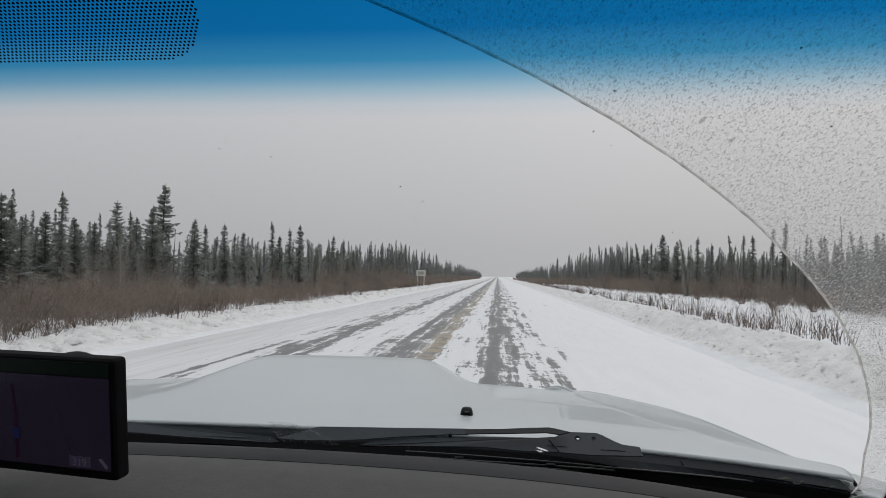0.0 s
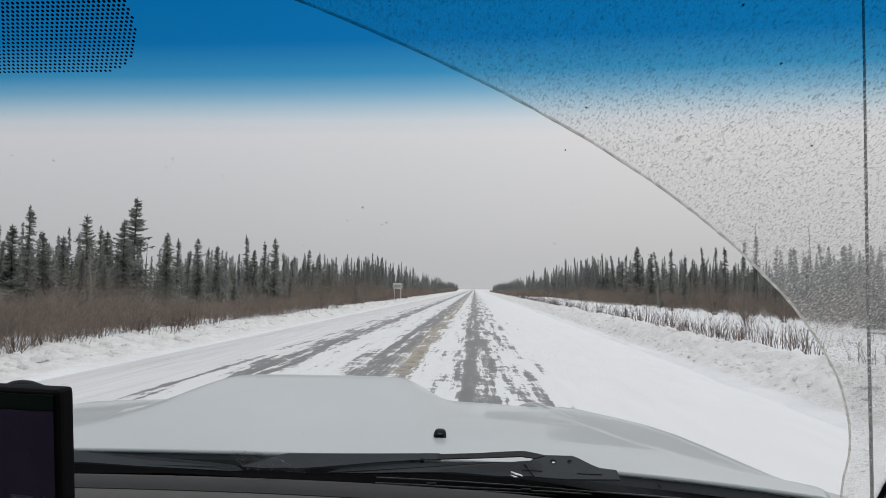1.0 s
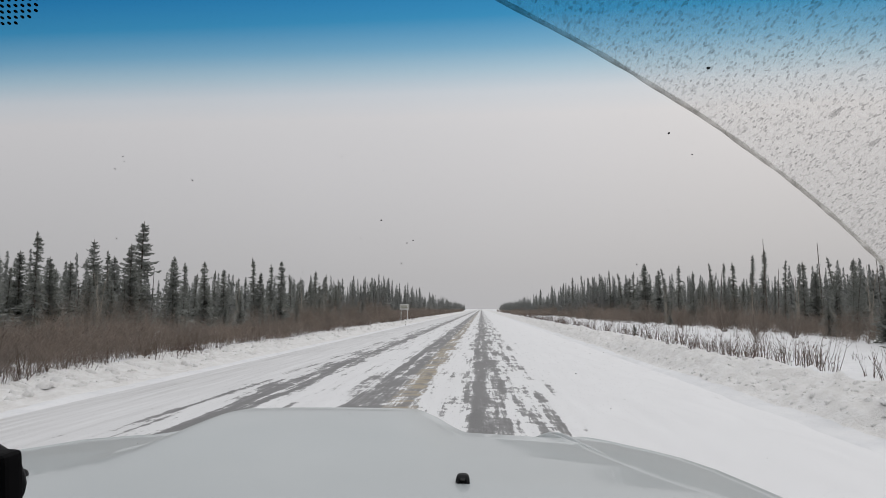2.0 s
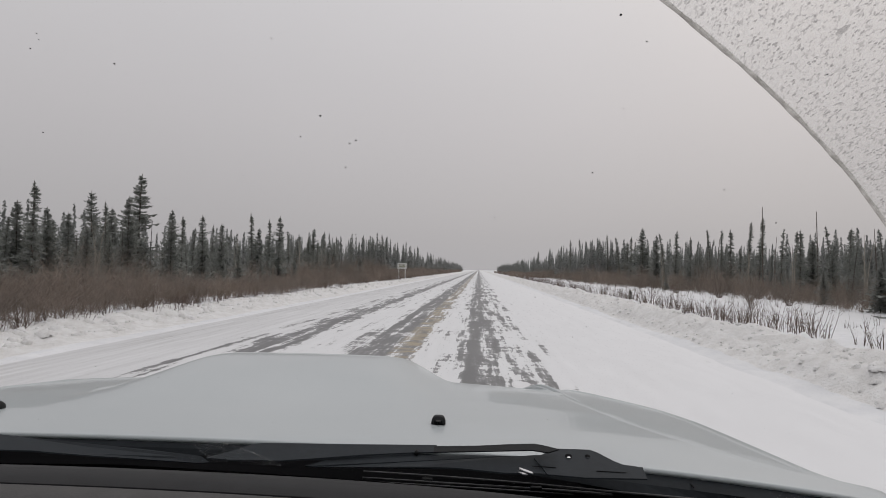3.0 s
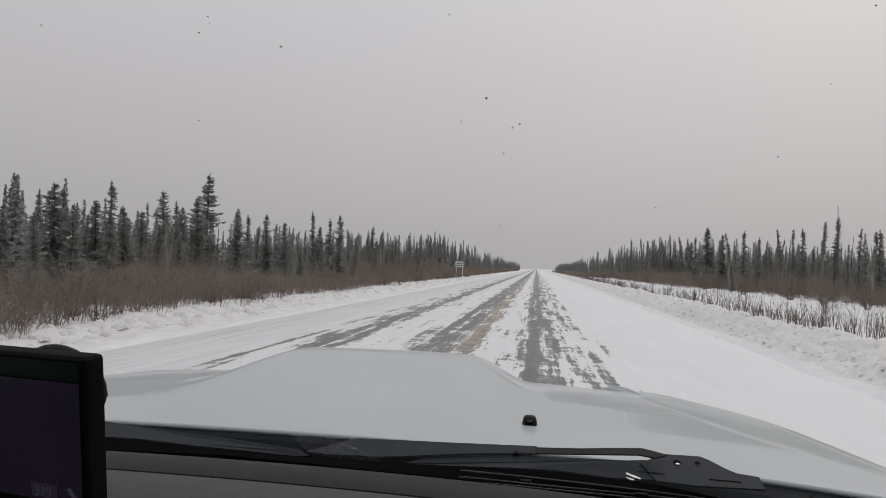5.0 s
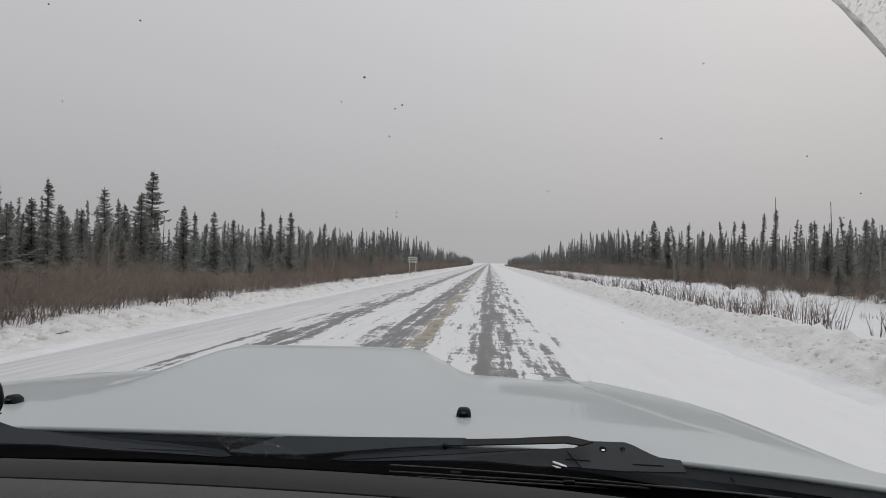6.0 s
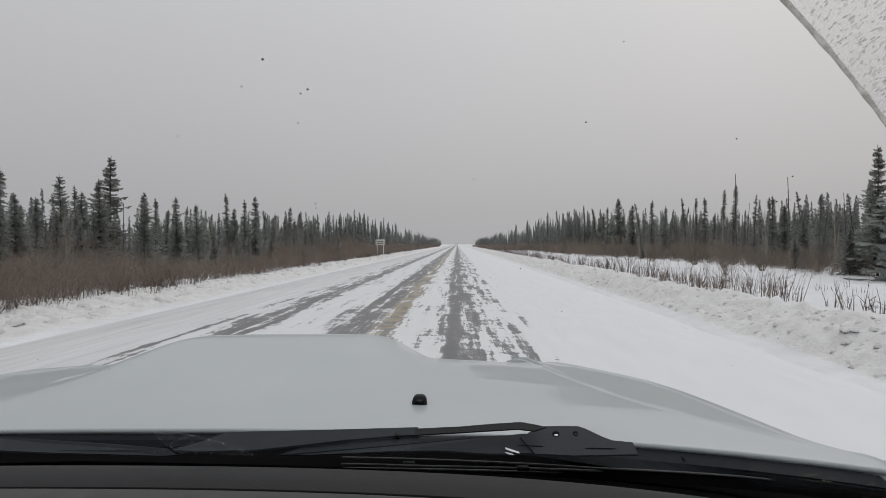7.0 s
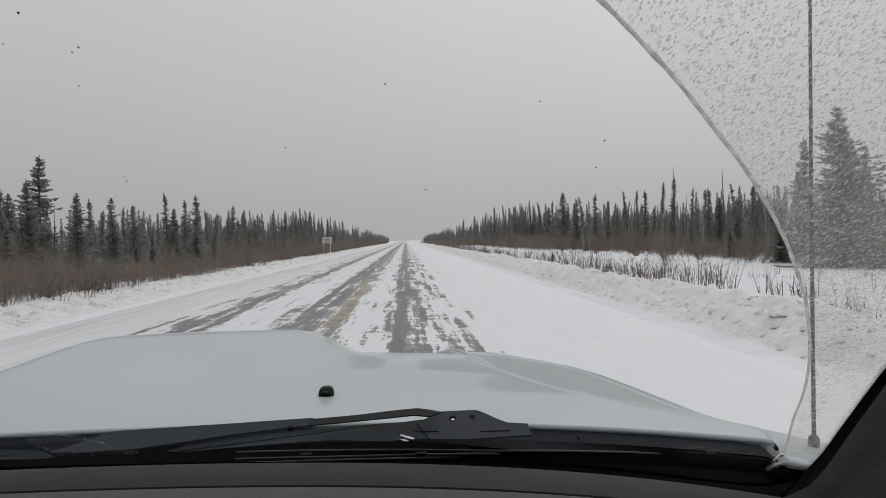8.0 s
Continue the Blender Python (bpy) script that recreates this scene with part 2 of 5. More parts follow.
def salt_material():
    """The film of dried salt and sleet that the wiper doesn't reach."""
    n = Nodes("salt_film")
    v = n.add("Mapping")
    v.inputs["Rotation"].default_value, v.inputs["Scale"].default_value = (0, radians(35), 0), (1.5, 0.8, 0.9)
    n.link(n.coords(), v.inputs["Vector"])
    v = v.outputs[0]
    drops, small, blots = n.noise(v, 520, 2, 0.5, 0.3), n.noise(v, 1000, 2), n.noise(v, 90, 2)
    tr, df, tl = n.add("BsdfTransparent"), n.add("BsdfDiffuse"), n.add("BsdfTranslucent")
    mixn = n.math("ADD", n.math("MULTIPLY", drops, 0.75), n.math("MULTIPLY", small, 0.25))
    # salt grey, with dark and pale flecks painted for light bent in the drops
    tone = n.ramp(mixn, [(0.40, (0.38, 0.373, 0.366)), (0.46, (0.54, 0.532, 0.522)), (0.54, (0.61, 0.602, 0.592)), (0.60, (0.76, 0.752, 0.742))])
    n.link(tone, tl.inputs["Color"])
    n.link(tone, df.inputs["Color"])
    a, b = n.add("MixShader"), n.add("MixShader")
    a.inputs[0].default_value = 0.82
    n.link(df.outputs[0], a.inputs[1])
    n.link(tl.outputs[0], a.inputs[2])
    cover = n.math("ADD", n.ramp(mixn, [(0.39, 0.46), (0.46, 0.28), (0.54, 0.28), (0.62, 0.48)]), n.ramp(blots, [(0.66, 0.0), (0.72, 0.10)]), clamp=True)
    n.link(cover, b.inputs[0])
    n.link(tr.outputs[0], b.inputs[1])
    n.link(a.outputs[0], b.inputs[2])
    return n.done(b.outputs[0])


def brush_material():
    """Bare willow stems: grey, brown and reddish ones."""
    n = Nodes("willow_twigs")
    g = n.add("NewGeometry")
    col = n.ramp(g.outputs["Random Per Island"], [(0.0, (0.125, 0.102, 0.085)), (0.35, (0.215, 0.170, 0.135)), (0.7, (0.30, 0.252, 0.210)), (1.0, (0.40, 0.345, 0.297))])
    slow = n.ramp(n.noise(n.coords(), 0.22, 3), [(0.35, (0.62, 0.62, 0.64)), (0.62, (1.0, 0.97, 0.95))])
    return n.done(n.bsdf(n.mix(1.0, col, slow, "MULTIPLY"), 0.8).outputs[0])


def ridge_material():
    """A thin ridge of salt that lets light through."""
    n = Nodes("salt_ridge")
    tone = n.ramp(n.noise(n.coords(), 160, 3), [(0.35, (0.40, 0.385, 0.36)), (0.65, (0.68, 0.665, 0.635))])
    df, tl, mx = n.add("BsdfDiffuse"), n.add("BsdfTranslucent"), n.add("MixShader")
    mx.inputs[0].default_value = 0.75
    n.link(tone, df.inputs["Color"])
    n.link(tone, tl.inputs["Color"])
    n.link(df.outputs[0], mx.inputs[1])
    n.link(tl.outputs[0], mx.inputs[2])
    return n.done(mx.outputs[0])


def clear_film_material():
    n = Nodes("cracked_clear_film")
    v = n.coords()
    vor = n.add("TexVoronoi", Scale=48)
    vor.feature = "DISTANCE_TO_EDGE"
    n.link(v, vor.inputs["Vector"])
    crack = n.ramp(vor.outputs["Distance"], [(0.006, 0.30), (0.022, 0.05)])
    tr, gl, mx = n.add("BsdfTransparent"), n.bsdf((0.82, 0.84, 0.84), 0.3), n.add("MixShader")
    n.link(crack, mx.inputs[0])
    n.link(tr.outputs[0], mx.inputs[1])
    n.link(gl.outputs[0], mx.inputs[2])
    return n.done(mx.outputs[0])


def screen_material():
    """A dimmed display that gives off a little violet light."""
    n = Nodes("display")
    v = n.noise(n.coords(), 14, 3)
    col = n.mix(v, (0.0026, 0.0021, 0.0056), (0.0080, 0.0050, 0.0098))
    s = n.bsdf((0.008, 0.008, 0.010), 0.18, Emission_Strength=1.0, Specular_IOR_Level=0.2)
    n.link(col, s.inputs["Emission Color"])
    return n.done(s.outputs[0])


def glow(name, color, strength):
    n = Nodes(name)
    s = n.bsdf(tuple(0.5 * c for c in color), 0.3, Emission_Strength=strength, Specular_IOR_Level=0.1)
    s.inputs["Emission Color"].default_value = (*color, 1)
    return n.done(s.outputs[0])


M_SNOW, M_BANK, M_ROAD = snow_material(), ploughed_material(), road_material()
# needle tones lifted to stand in for haze, greyer for the far trees
M_NEEDLE = needle_material("spruce_needles", (0.098, 0.108, 0.088), (0.180, 0.190, 0.155), 0.18)
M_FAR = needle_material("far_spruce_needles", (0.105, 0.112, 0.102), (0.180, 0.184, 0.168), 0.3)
M_BARK = simple("bark", (0.07, 0.058, 0.048), (0.16, 0.14, 0.12), 30, 0.85, 0.6, 0.01)
M_BIRCH = simple("pale_bark", (0.24, 0.21, 0.17), (0.42, 0.39, 0.34), 12, 0.8, 0.4, 0.01)
M_BRUSH = brush_material()
M_TWIG = simple("dry_stems", (0.07, 0.05, 0.04), (0.17, 0.125, 0.10), 6, 0.8, 0.2)
M_PAINT = paint_material()
M_PLASTIC = simple("black_plastic", (0.009, 0.010, 0.011), (0.018, 0.019, 0.021), 220, 0.6, 0.25, 0.0006, Specular_IOR_Level=0.25)
M_COWL = simple("cowl_plastic", (0.024, 0.029, 0.034), (0.034, 0.040, 0.046), 200, 0.6, 0.1, 0.0004, Specular_IOR_Level=0.25)
M_PANEL = simple("cowl_panel_plastic", (0.014, 0.017, 0.020), (0.021, 0.025, 0.029), 200, 0.6, 0.1, 0.0004, Specular_IOR_Level=0.1)
M_STRIP = simple("edge_strip_rubber", (0.085, 0.085, 0.088), (0.14, 0.14, 0.143), 120, 0.6, 0.2, 0.0005, Specular_IOR_Level=0.3)
M_LITTER = simple("leaf_litter", (0.03, 0.034, 0.02), (0.13, 0.13, 0.085), 300, 0.8, 0.2)
M_RUBBER = simple("rubber", (0.010, 0.010, 0.010), (0.018, 0.018, 0.018), 120, 0.75, 0.2, 0.0006, Specular_IOR_Level=0.25)
M_FRIT = simple("black_frit", (0.004, 0.004, 0.005), (0.007, 0.007, 0.008), 100, 0.8, 0.0, Specular_IOR_Level=0.1)
M_DASH = simple("grained_dash_vinyl", (0.058, 0.056, 0.055), (0.088, 0.085, 0.083), 420, 0.7, 0.5, 0.0006, Specular_IOR_Level=0.3)
M_PILLAR = simple("grey_pillar_trim", (0.20, 0.20, 0.197), (0.27, 0.27, 0.265), 300, 0.75, 0.4, 0.0006, Specular_IOR_Level=0.3)
M_TRIM = simple("dark_dash_trim", (0.014, 0.014, 0.015), (0.026, 0.026, 0.027), 420, 0.65, 0.35, 0.0005, Specular_IOR_Level=0.3)
M_LINING = simple("cabin_lining", (0.16, 0.155, 0.15), (0.22, 0.215, 0.205), 260, 0.9, 0.4, 0.001)
M_STEEL = simple("brushed_steel", (0.42, 0.42, 0.43), (0.58, 0.58, 0.59), 60, 0.35, 0.1, 0.0005, Metallic=1.0)
M_ROD = simple("antenna_steel", (0.015, 0.015, 0.016), (0.03, 0.03, 0.031), 80, 0.4, 0.1, 0.0004, Metallic=0.6)
M_MIRROR = Nodes("mirror")
M_MIRROR = M_MIRROR.done(M_MIRROR.bsdf((0.85, 0.86, 0.86), 0.02, Metallic=1.0).outputs[0])
M_GLASS, M_PANE = glass_material("windscreen_glass", True), glass_material("side_glass", False)
M_SALT, M_FILM, M_SCREEN = salt_material(), clear_film_material(), screen_material()
M_ROUTE, M_MARK, M_BOX = glow("route_line", (0.05, 0.012, 0.045), 0.06), glow("position_mark", (0.02, 0.028, 0.12), 0.09), glow("display_text", (0.16, 0.16, 0.20), 0.08)
M_BAR = glow("display_top_bar", (0.0015, 0.005, 0.003), 0.3)
M_SIGN = simple("white_sign_sheet", (0.60, 0.60, 0.58), (0.72, 0.72, 0.70), 9, 0.5, 0.05)
M_SIGNBAR = simple("olive_sign_print", (0.20, 0.21, 0.13), (0.28, 0.29, 0.19), 9, 0.6, 0.05)
M_DIRT = simple("road_dirt", (0.09, 0.085, 0.078), (0.17, 0.16, 0.15), 200, 0.8, 0.2)
M_RIDGE = ridge_material()


# ---- mesh helpers ----
def mesh_part(name, verts, faces, material, parent=None, label="", smooth=False):
    me = bpy.data.meshes.new(name)
    me.from_pydata([tuple(v) for v in verts], [], [tuple(f) for f in faces])
    me.materials.append(material)
    if smooth:
        me.polygons.foreach_set("use_smooth", [True] * len(me.polygons))
    ob = new(name, me)
    if parent is not None:
        ob.parent = parent
    return tagged(ob, label)


def part(name, bm, material, parent=None, label="", smooth=False):
    me = bpy.data.meshes.new(name)
    bm.normal_update()
    bm.to_mesh(me)
    bm.free()
    me.materials.append(material)
    if smooth:
        me.polygons.foreach_set("use_smooth", [True] * len(me.polygons))
    ob = new(name, me)
    if parent is not None:
        ob.parent = parent
    return tagged(ob, label)


def empty(name, at=(0, 0, 0), label="", category="", group="", kind=""):
    ob = new(name)
    ob.location = at
    return tagged(ob, label, category, group, kind)


def grid_faces(nu, nv, off=0):
    return [(off + i * nv + j, off + (i + 1) * nv + j, off + (i + 1) * nv + j + 1, off + i * nv + j + 1) for i in range(nu - 1) for j in range(nv - 1)]


def sheet(fn, us, vs, thick=None):
    """Vertices and faces of a surface fn(u, v); thick: the vector to its back."""
    pts = [Vector(fn(u, v)) for u in us for v in vs]
    nu, nv = len(us), len(vs)
    faces = grid_faces(nu, nv)
    if thick is not None:
        n = len(pts)
        pts += [p + Vector(thick) for p in pts]
        faces += [tuple(reversed(f)) for f in grid_faces(nu, nv, n)]
        rim = [i * nv for i in range(nu)] + [(nu - 1) * nv + j for j in range(1, nv)] + [i * nv + nv - 1 for i in range(nu - 2, -1, -1)] + list(range(nv - 2, 0, -1))
        for a, b in zip(rim, rim[1:] + rim[:1]):
            faces.append((a, a + n, b + n, b))
    return pts, faces


def lin(a, b, n):
    return [a + (b - a) * i / (n - 1) for i in range(n)]


def tube_data(points, radii, n=8, off=0):
    """A tapered round bar along points."""
    verts, faces = [], []
    pts = [Vector(p) for p in points]
    for i, p in enumerate(pts):
        d = (pts[min(i + 1, len(pts) - 1)] - pts[max(i - 1, 0)]).normalized()
        a = d.cross(Vector((0, 0, 1)) if abs(d.z) < 0.9 else Vector((1, 0, 0))).normalized()
        b = d.cross(a)
        for k in range(n):
            q = 2 * math.pi * k / n
            verts.append(p + (a * math.cos(q) + b * math.sin(q)) * radii[i])
    for i in range(len(pts) - 1):
        for k in range(n):
            faces.append((off + i * n + k, off + i * n + (k + 1) % n, off + (i + 1) * n + (k + 1) % n, off + (i + 1) * n + k))
    faces.append(tuple(off + k for k in reversed(range(n))))
    faces.append(tuple(off + (len(pts) - 1) * n + k for k in range(n)))
    return verts, faces


def tube(name, points, radii, material, parent=None, label="", n=8):
    v, f = tube_data(points, radii, n)
    return mesh_part(name, v, f, material, parent, label, True)


def block(bm, size, at, bevel=0.0, turn=None, segments=2):
    """A box with rounded edges, into a bmesh."""
    m = Matrix.Translation(at) @ (turn or Matrix.Identity(4)) @ Matrix.Diagonal((*size, 1))
    made = bmesh.ops.create_cube(bm, size=1.0, matrix=m)["verts"]
    if bevel:
        edges = list({e for v in made for e in v.link_edges})
        bmesh.ops.bevel(bm, geom=edges, offset=bevel, segments=segments, affect="EDGES", profile=0.6)


def slab(name, size, at, material, parent=None, label="", bevel=0.01, turn=None):
    bm = bmesh.new()
    block(bm, size, at, bevel, turn)
    return part(name, bm, material, parent, label)


def prism(name, outline, place, h0, h1, material, parent, label="", smooth=False):
    """A flat piece with the given outline; place(a, b, h) lays it into the world."""
    n = len(outline)
    verts = [place(a, b, h0) for a, b in outline] + [place(a, b, h1) for a, b in outline]
    faces = [tuple(range(n)), tuple(reversed(range(n, 2 * n)))] + [(i, i + n, (i + 1) % n + n, (i + 1) % n) for i in range(n)]
    return mesh_part(name, verts, faces, material, parent, label, smooth)


def smooth01(a, b, x):
    q = min(1.0, max(0.0, (x - a) / (b - a)))
    return q * q * (3 - 2 * q)


def curve(stops, x):
    for (x0, y0), (x1, y1) in zip(stops, stops[1:]):
        if x <= x1:
            q = max(0.0, (x - x0) / (x1 - x0))
            return y0 + (y1 - y0) * q
    return stops[-1][1]


# ---- ground and road ----
PROFILE = [(-3000, -1.0), (-60, -0.7), (-24, -0.4), (-15, -0.12), (-11.5, -0.06), (-10.0, 0.02), (-9.2, 0.06), (-8.5, -0.02), (-7.8, -0.14), (-7.2, -0.20), (4.8, -0.19), (5.2, -0.14),
           (5.6, 0.03), (6.1, 0.17), (6.6, 0.22), (7.1, 0.13), (7.8, -0.08), (9.2, -0.36), (13, -0.52), (20, -0.55), (60, -0.7), (3000, -1.0)]


def lie(x, y):
    """Height of the snow."""
    z = curve(PROFILE, x)
    bank = max(smooth01(5.0, 5.7, x) * (1 - smooth01(7.0, 8.0, x)), 0.8 * smooth01(7.3, 8.2, -x) * (1 - smooth01(9.4, 10.6, -x)))
    if bank > 0 and abs(y) < 320:
        z += bank * (0.20 * noise.noise((x * 0.9, y * 0.35, 1.0)) + 0.13 * noise.noise((x * 2.6, y * 1.5, 3.0)) + 0.10 * noise.noise((x * 4.5, y * 3.2, 7.0)) + 0.05 * noise.noise((x * 8, y * 6.0, 9.0)))
    elif (x < -7.3 or x > 4.9) and abs(x) < 70:
        z += 0.12 * noise.noise((x * 0.25, y * 0.2, 5.0)) + 0.05 * noise.noise((x * 1.1, y * 0.9, 2.0))
    return z


def crown(x):
    return 0.0225 - 0.025 * abs(x + 0.9)


ys = [-3000, -600, -150, -60, -30, -16, -8, -3] + [0.16 * i for i in range(0, 150)] + [24 + 0.3 * i for i in range(0, 60)] + [42 + 0.9 * i for i in range(0, 90)] + [123 + 4 * i for i in range(0, 45)] + [305, 340, 400, 500, 700, 1000, 1600, 3000]
xs = [-3000, -700, -250, -120, -70, -50, -40, -32, -27, -24, -21, -18, -16, -14.5, -13.4, -12.4] + [-11.6 + 0.15 * i for i in range(0, 30)] + [-7.0, -5, 0, 3, 4.5] + [4.8 + 0.11 * i for i in range(0, 31)] + [8.5, 8.9, 9.5, 10.2, 11, 12, 13, 14.5, 16, 18, 20, 22, 25, 29, 35, 45, 60, 90, 150, 300, 800, 3000]
xs = sorted(xs)
gv = [(x, y, lie(x, y) - (0.12 if -7.1 <= x <= 4.6 else 0.0)) for x in xs for y in ys]
gf = grid_faces(len(xs), len(ys))
ground = mesh_part("ground", gv, gf, M_SNOW, None, "", True)
ground.data.materials.append(M_BANK)
for p in ground.data.polygons:
    cx = p.center.x
    if 5.2 < cx < 7.0 or -9.8 < cx < -7.6:
        p.material_index = 1
tagged(ground, "snow-covered roadside with ploughed banks along both edges", "snowy ground", "", "structure")

rx = [-7.75, -6, -4.5, -3.5, -2.4, -1.6, -0.9, -0.2, 0.6, 1.5, 2.8, 4.2, 5.25]
rv = [(x, y, crown(x) + (-0.10 if x in (rx[0], rx[-1]) else 0.0)) for x in rx for y in ys if -160 < y < 1700]
ny = len([y for y in ys if -160 < y < 1700])
road = mesh_part("road", rv, grid_faces(len(rx), ny), M_ROAD, None, "", True)
tagged(road, "straight two-lane road under packed snow with bare wheel tracks", "road", "", "structure")


def lumps(name, n, x0, x1, y0, y1, size, material, label):
    """Broken crumbs of ploughed snow."""
    rnd = random.Random(name)
    verts, faces = [], []
    base, tri = [], []
    for k in range(3):
        for m in range(6):
            q = (m + 0.5 * k) * math.pi / 3
            base.append((math.cos(q) * (1.0, 0.85, 0.5)[k], math.sin(q) * (1.0, 0.85, 0.5)[k], (-0.3, 0.35, 0.8)[k]))
    base.append((0, 0, 1.0))
    for m in range(6):
        for k in range(2):
            a, b = 6 * k + m, 6 * k + (m + 1) % 6
            tri += [(a, b, a + 6), (b, 6 * k + 6 + (m + 1) % 6, a + 6)]
        tri.append((12 + m, 12 + (m + 1) % 6, 18))
    for _ in range(n):
        x, y = rnd.uniform(x0, x1), y0 + (y1 - y0) * rnd.random() ** 1.7
        s = size * rnd.uniform(0.3, 1.0) ** 1.6
        o, q = len(verts), rnd.uniform(0, 6.3)
        z = lie(x, y) if (x < -7.75 or x > 5.25) else crown(x)
        for a, b, c in base:
            a, b = a * math.cos(q) - b * math.sin(q), a * math.sin(q) + b * math.cos(q)
            k = s * rnd.uniform(0.75, 1.2)
            verts.append((x + a * k, y + b * k, z - 0.22 * s + c * k * rnd.uniform(0.5, 0.8)))
        faces += [(o + i, o + j, o + k) for i, j, k in tri]
    return tagged(mesh_part(name, verts, faces, material, None, "", True), label, "snow lumps", "", "stuff")


lumps("snow_lumps", 1700, 5.3, 6.9, 3, 120, 0.085, M_BANK, "broken lumps of ploughed snow along the road edge")
lumps("snow_lumps", 900, -9.5, -7.9, 6, 130, 0.19, M_BANK, "broken lumps of ploughed snow along the far road edge")


# ---- spruces ----
def crown_data(h, r, seed, per_metre, arms, bare=0.06, club=0.0, open_=True):
    """Needled boughs of a spruce: tiers of drooping arms with upturned tips, uneven and with gaps."""
    rnd = random.Random(seed)
    v, f = [], []
    levels = int(h * per_metre)
    skew = rnd.uniform(0, 6.3)
    for i in range(levels):
        q = i / levels
        thin = rnd.uniform(0.62, 1.22) if open_ else rnd.uniform(0.75, 1.15)
        for _ in range(arms):
            if rnd.random() < 0.2:
                continue
            a = rnd.uniform(0, 2 * math.pi)
            z = h * (bare + (0.985 - bare) * q) + rnd.uniform(-0.11, 0.11)
            lump = 0.92 + 0.30 * math.sin(1.9 * z + skew) * math.sin(a + skew)
            if open_:
                length = r * (1 - q) ** 0.85 * rnd.uniform(0.42, 1.22) * lump * thin + 0.08
            else:
                length = (r * (1 - q) ** 0.95 * rnd.choice((0.35, 0.6, 0.8, 1.0, 1.3)) * rnd.uniform(0.85, 1.15) * lump + 0.05) * (1 + (club if 0.88 < q < 0.97 else 0))
            drop = rnd.uniform(0.20, 0.45) * (1 - 0.8 * q) if open_ else rnd.uniform(0.3, 0.8)
            out, side = Vector((math.cos(a), math.sin(a), 0)), Vector((-math.sin(a), math.cos(a), 0))

            def along(t):
                return Vector((0, 0, z)) + out * length * t + Vector((0, 0, length * (-drop * t + 0.30 * t * t)))
            for k in range(3):
                b0, b1 = along(k / 3), along((k + 1) / 3)
                w = (0.08 if open_ else 0.045) + 0.18 * length * (1 - 0.25 * k)
                for sgn in (1, -1):
                    tip = b1 + side * sgn * w * rnd.uniform(0.5, 1.2) + Vector((0, 0, -0.04 - w * rnd.uniform(0.2, 0.8)))
                    o = len(v)
                    v += [b0 + Vector((0, 0, 0.03)), b1 + out * 0.05, tip]
                    f.append((o, o + 1, o + 2))
            o = len(v)
            v += [b1 + side * 0.05, b1 - side * 0.05, b1 + out * (0.07 + 0.1 * length) + Vector((0, 0, 0.05)), b1 + Vector((0, 0, -0.09))]
            f += [(o, o + 1, o + 2), (o, o + 3, o + 2)]
    return v, f


def make_spruce(h, r, seed, per_metre=8.5, arms=8, bare=0.06, club=0.0, label="", lean=0.0):
    tree = empty("spruce_tree", (0, 0, 0), label, "tree", "spruces along the road")
    rnd = random.Random(seed)
    pts = [(rnd.uniform(-0.04, 0.04) + lean * (q * q), rnd.uniform(-0.04, 0.04), h * q - 0.25 * (q == 0)) for q in lin(0, 1, 6)]
    tube("trunk", pts, [0.010 * h * (1 - 0.9 * q) + 0.008 for q in lin(0, 1, 6)], M_BARK, tree, n=7)
    v, f = crown_data(h, r, seed, per_metre, arms, bare, club, r > 1.1)
    v = [p + Vector((lean * (p.z / h) ** 2, 0, 0)) for p in v]
    mesh_part("crown", v, f, M_NEEDLE, tree)
    return tree


def make_snag(h, seed):
    """A dead pole with broken stubs."""
    rnd = random.Random(seed)
    tree = empty("dead_spruce", (0, 0, 0), "dead grey spruce pole with broken bare branches", "dead tree", "dead spruces along the road")
    bend = rnd.uniform(-0.5, 0.5)
    tube("trunk", [(bend * q * q, 0.1 * math.sin(4 * q), h * q - 0.2 * (q == 0)) for q in lin(0, 1, 6)], [0.075 - 0.05 * q for q in lin(0, 1, 6)], M_BARK, tree, n=7)
    v, f = [], []
    for _ in range(70):
        q, a = rnd.uniform(0.25, 1.0), rnd.uniform(0, 6.3)
        l = rnd.uniform(0.12, 0.5) * (1.25 - q)
        p = Vector((bend * q * q, 0.1 * math.sin(4 * q), h * q))
        e = p + Vector((math.cos(a) * l, math.sin(a) * l, -0.3 * l))
        a_, b_ = tube_data([p, e], [0.016, 0.005], 3, len(v))
        v += a_
        f += b_
    tagged(mesh_part("branches", v, f, M_BARK, tree), kind="stuff")
    return tree


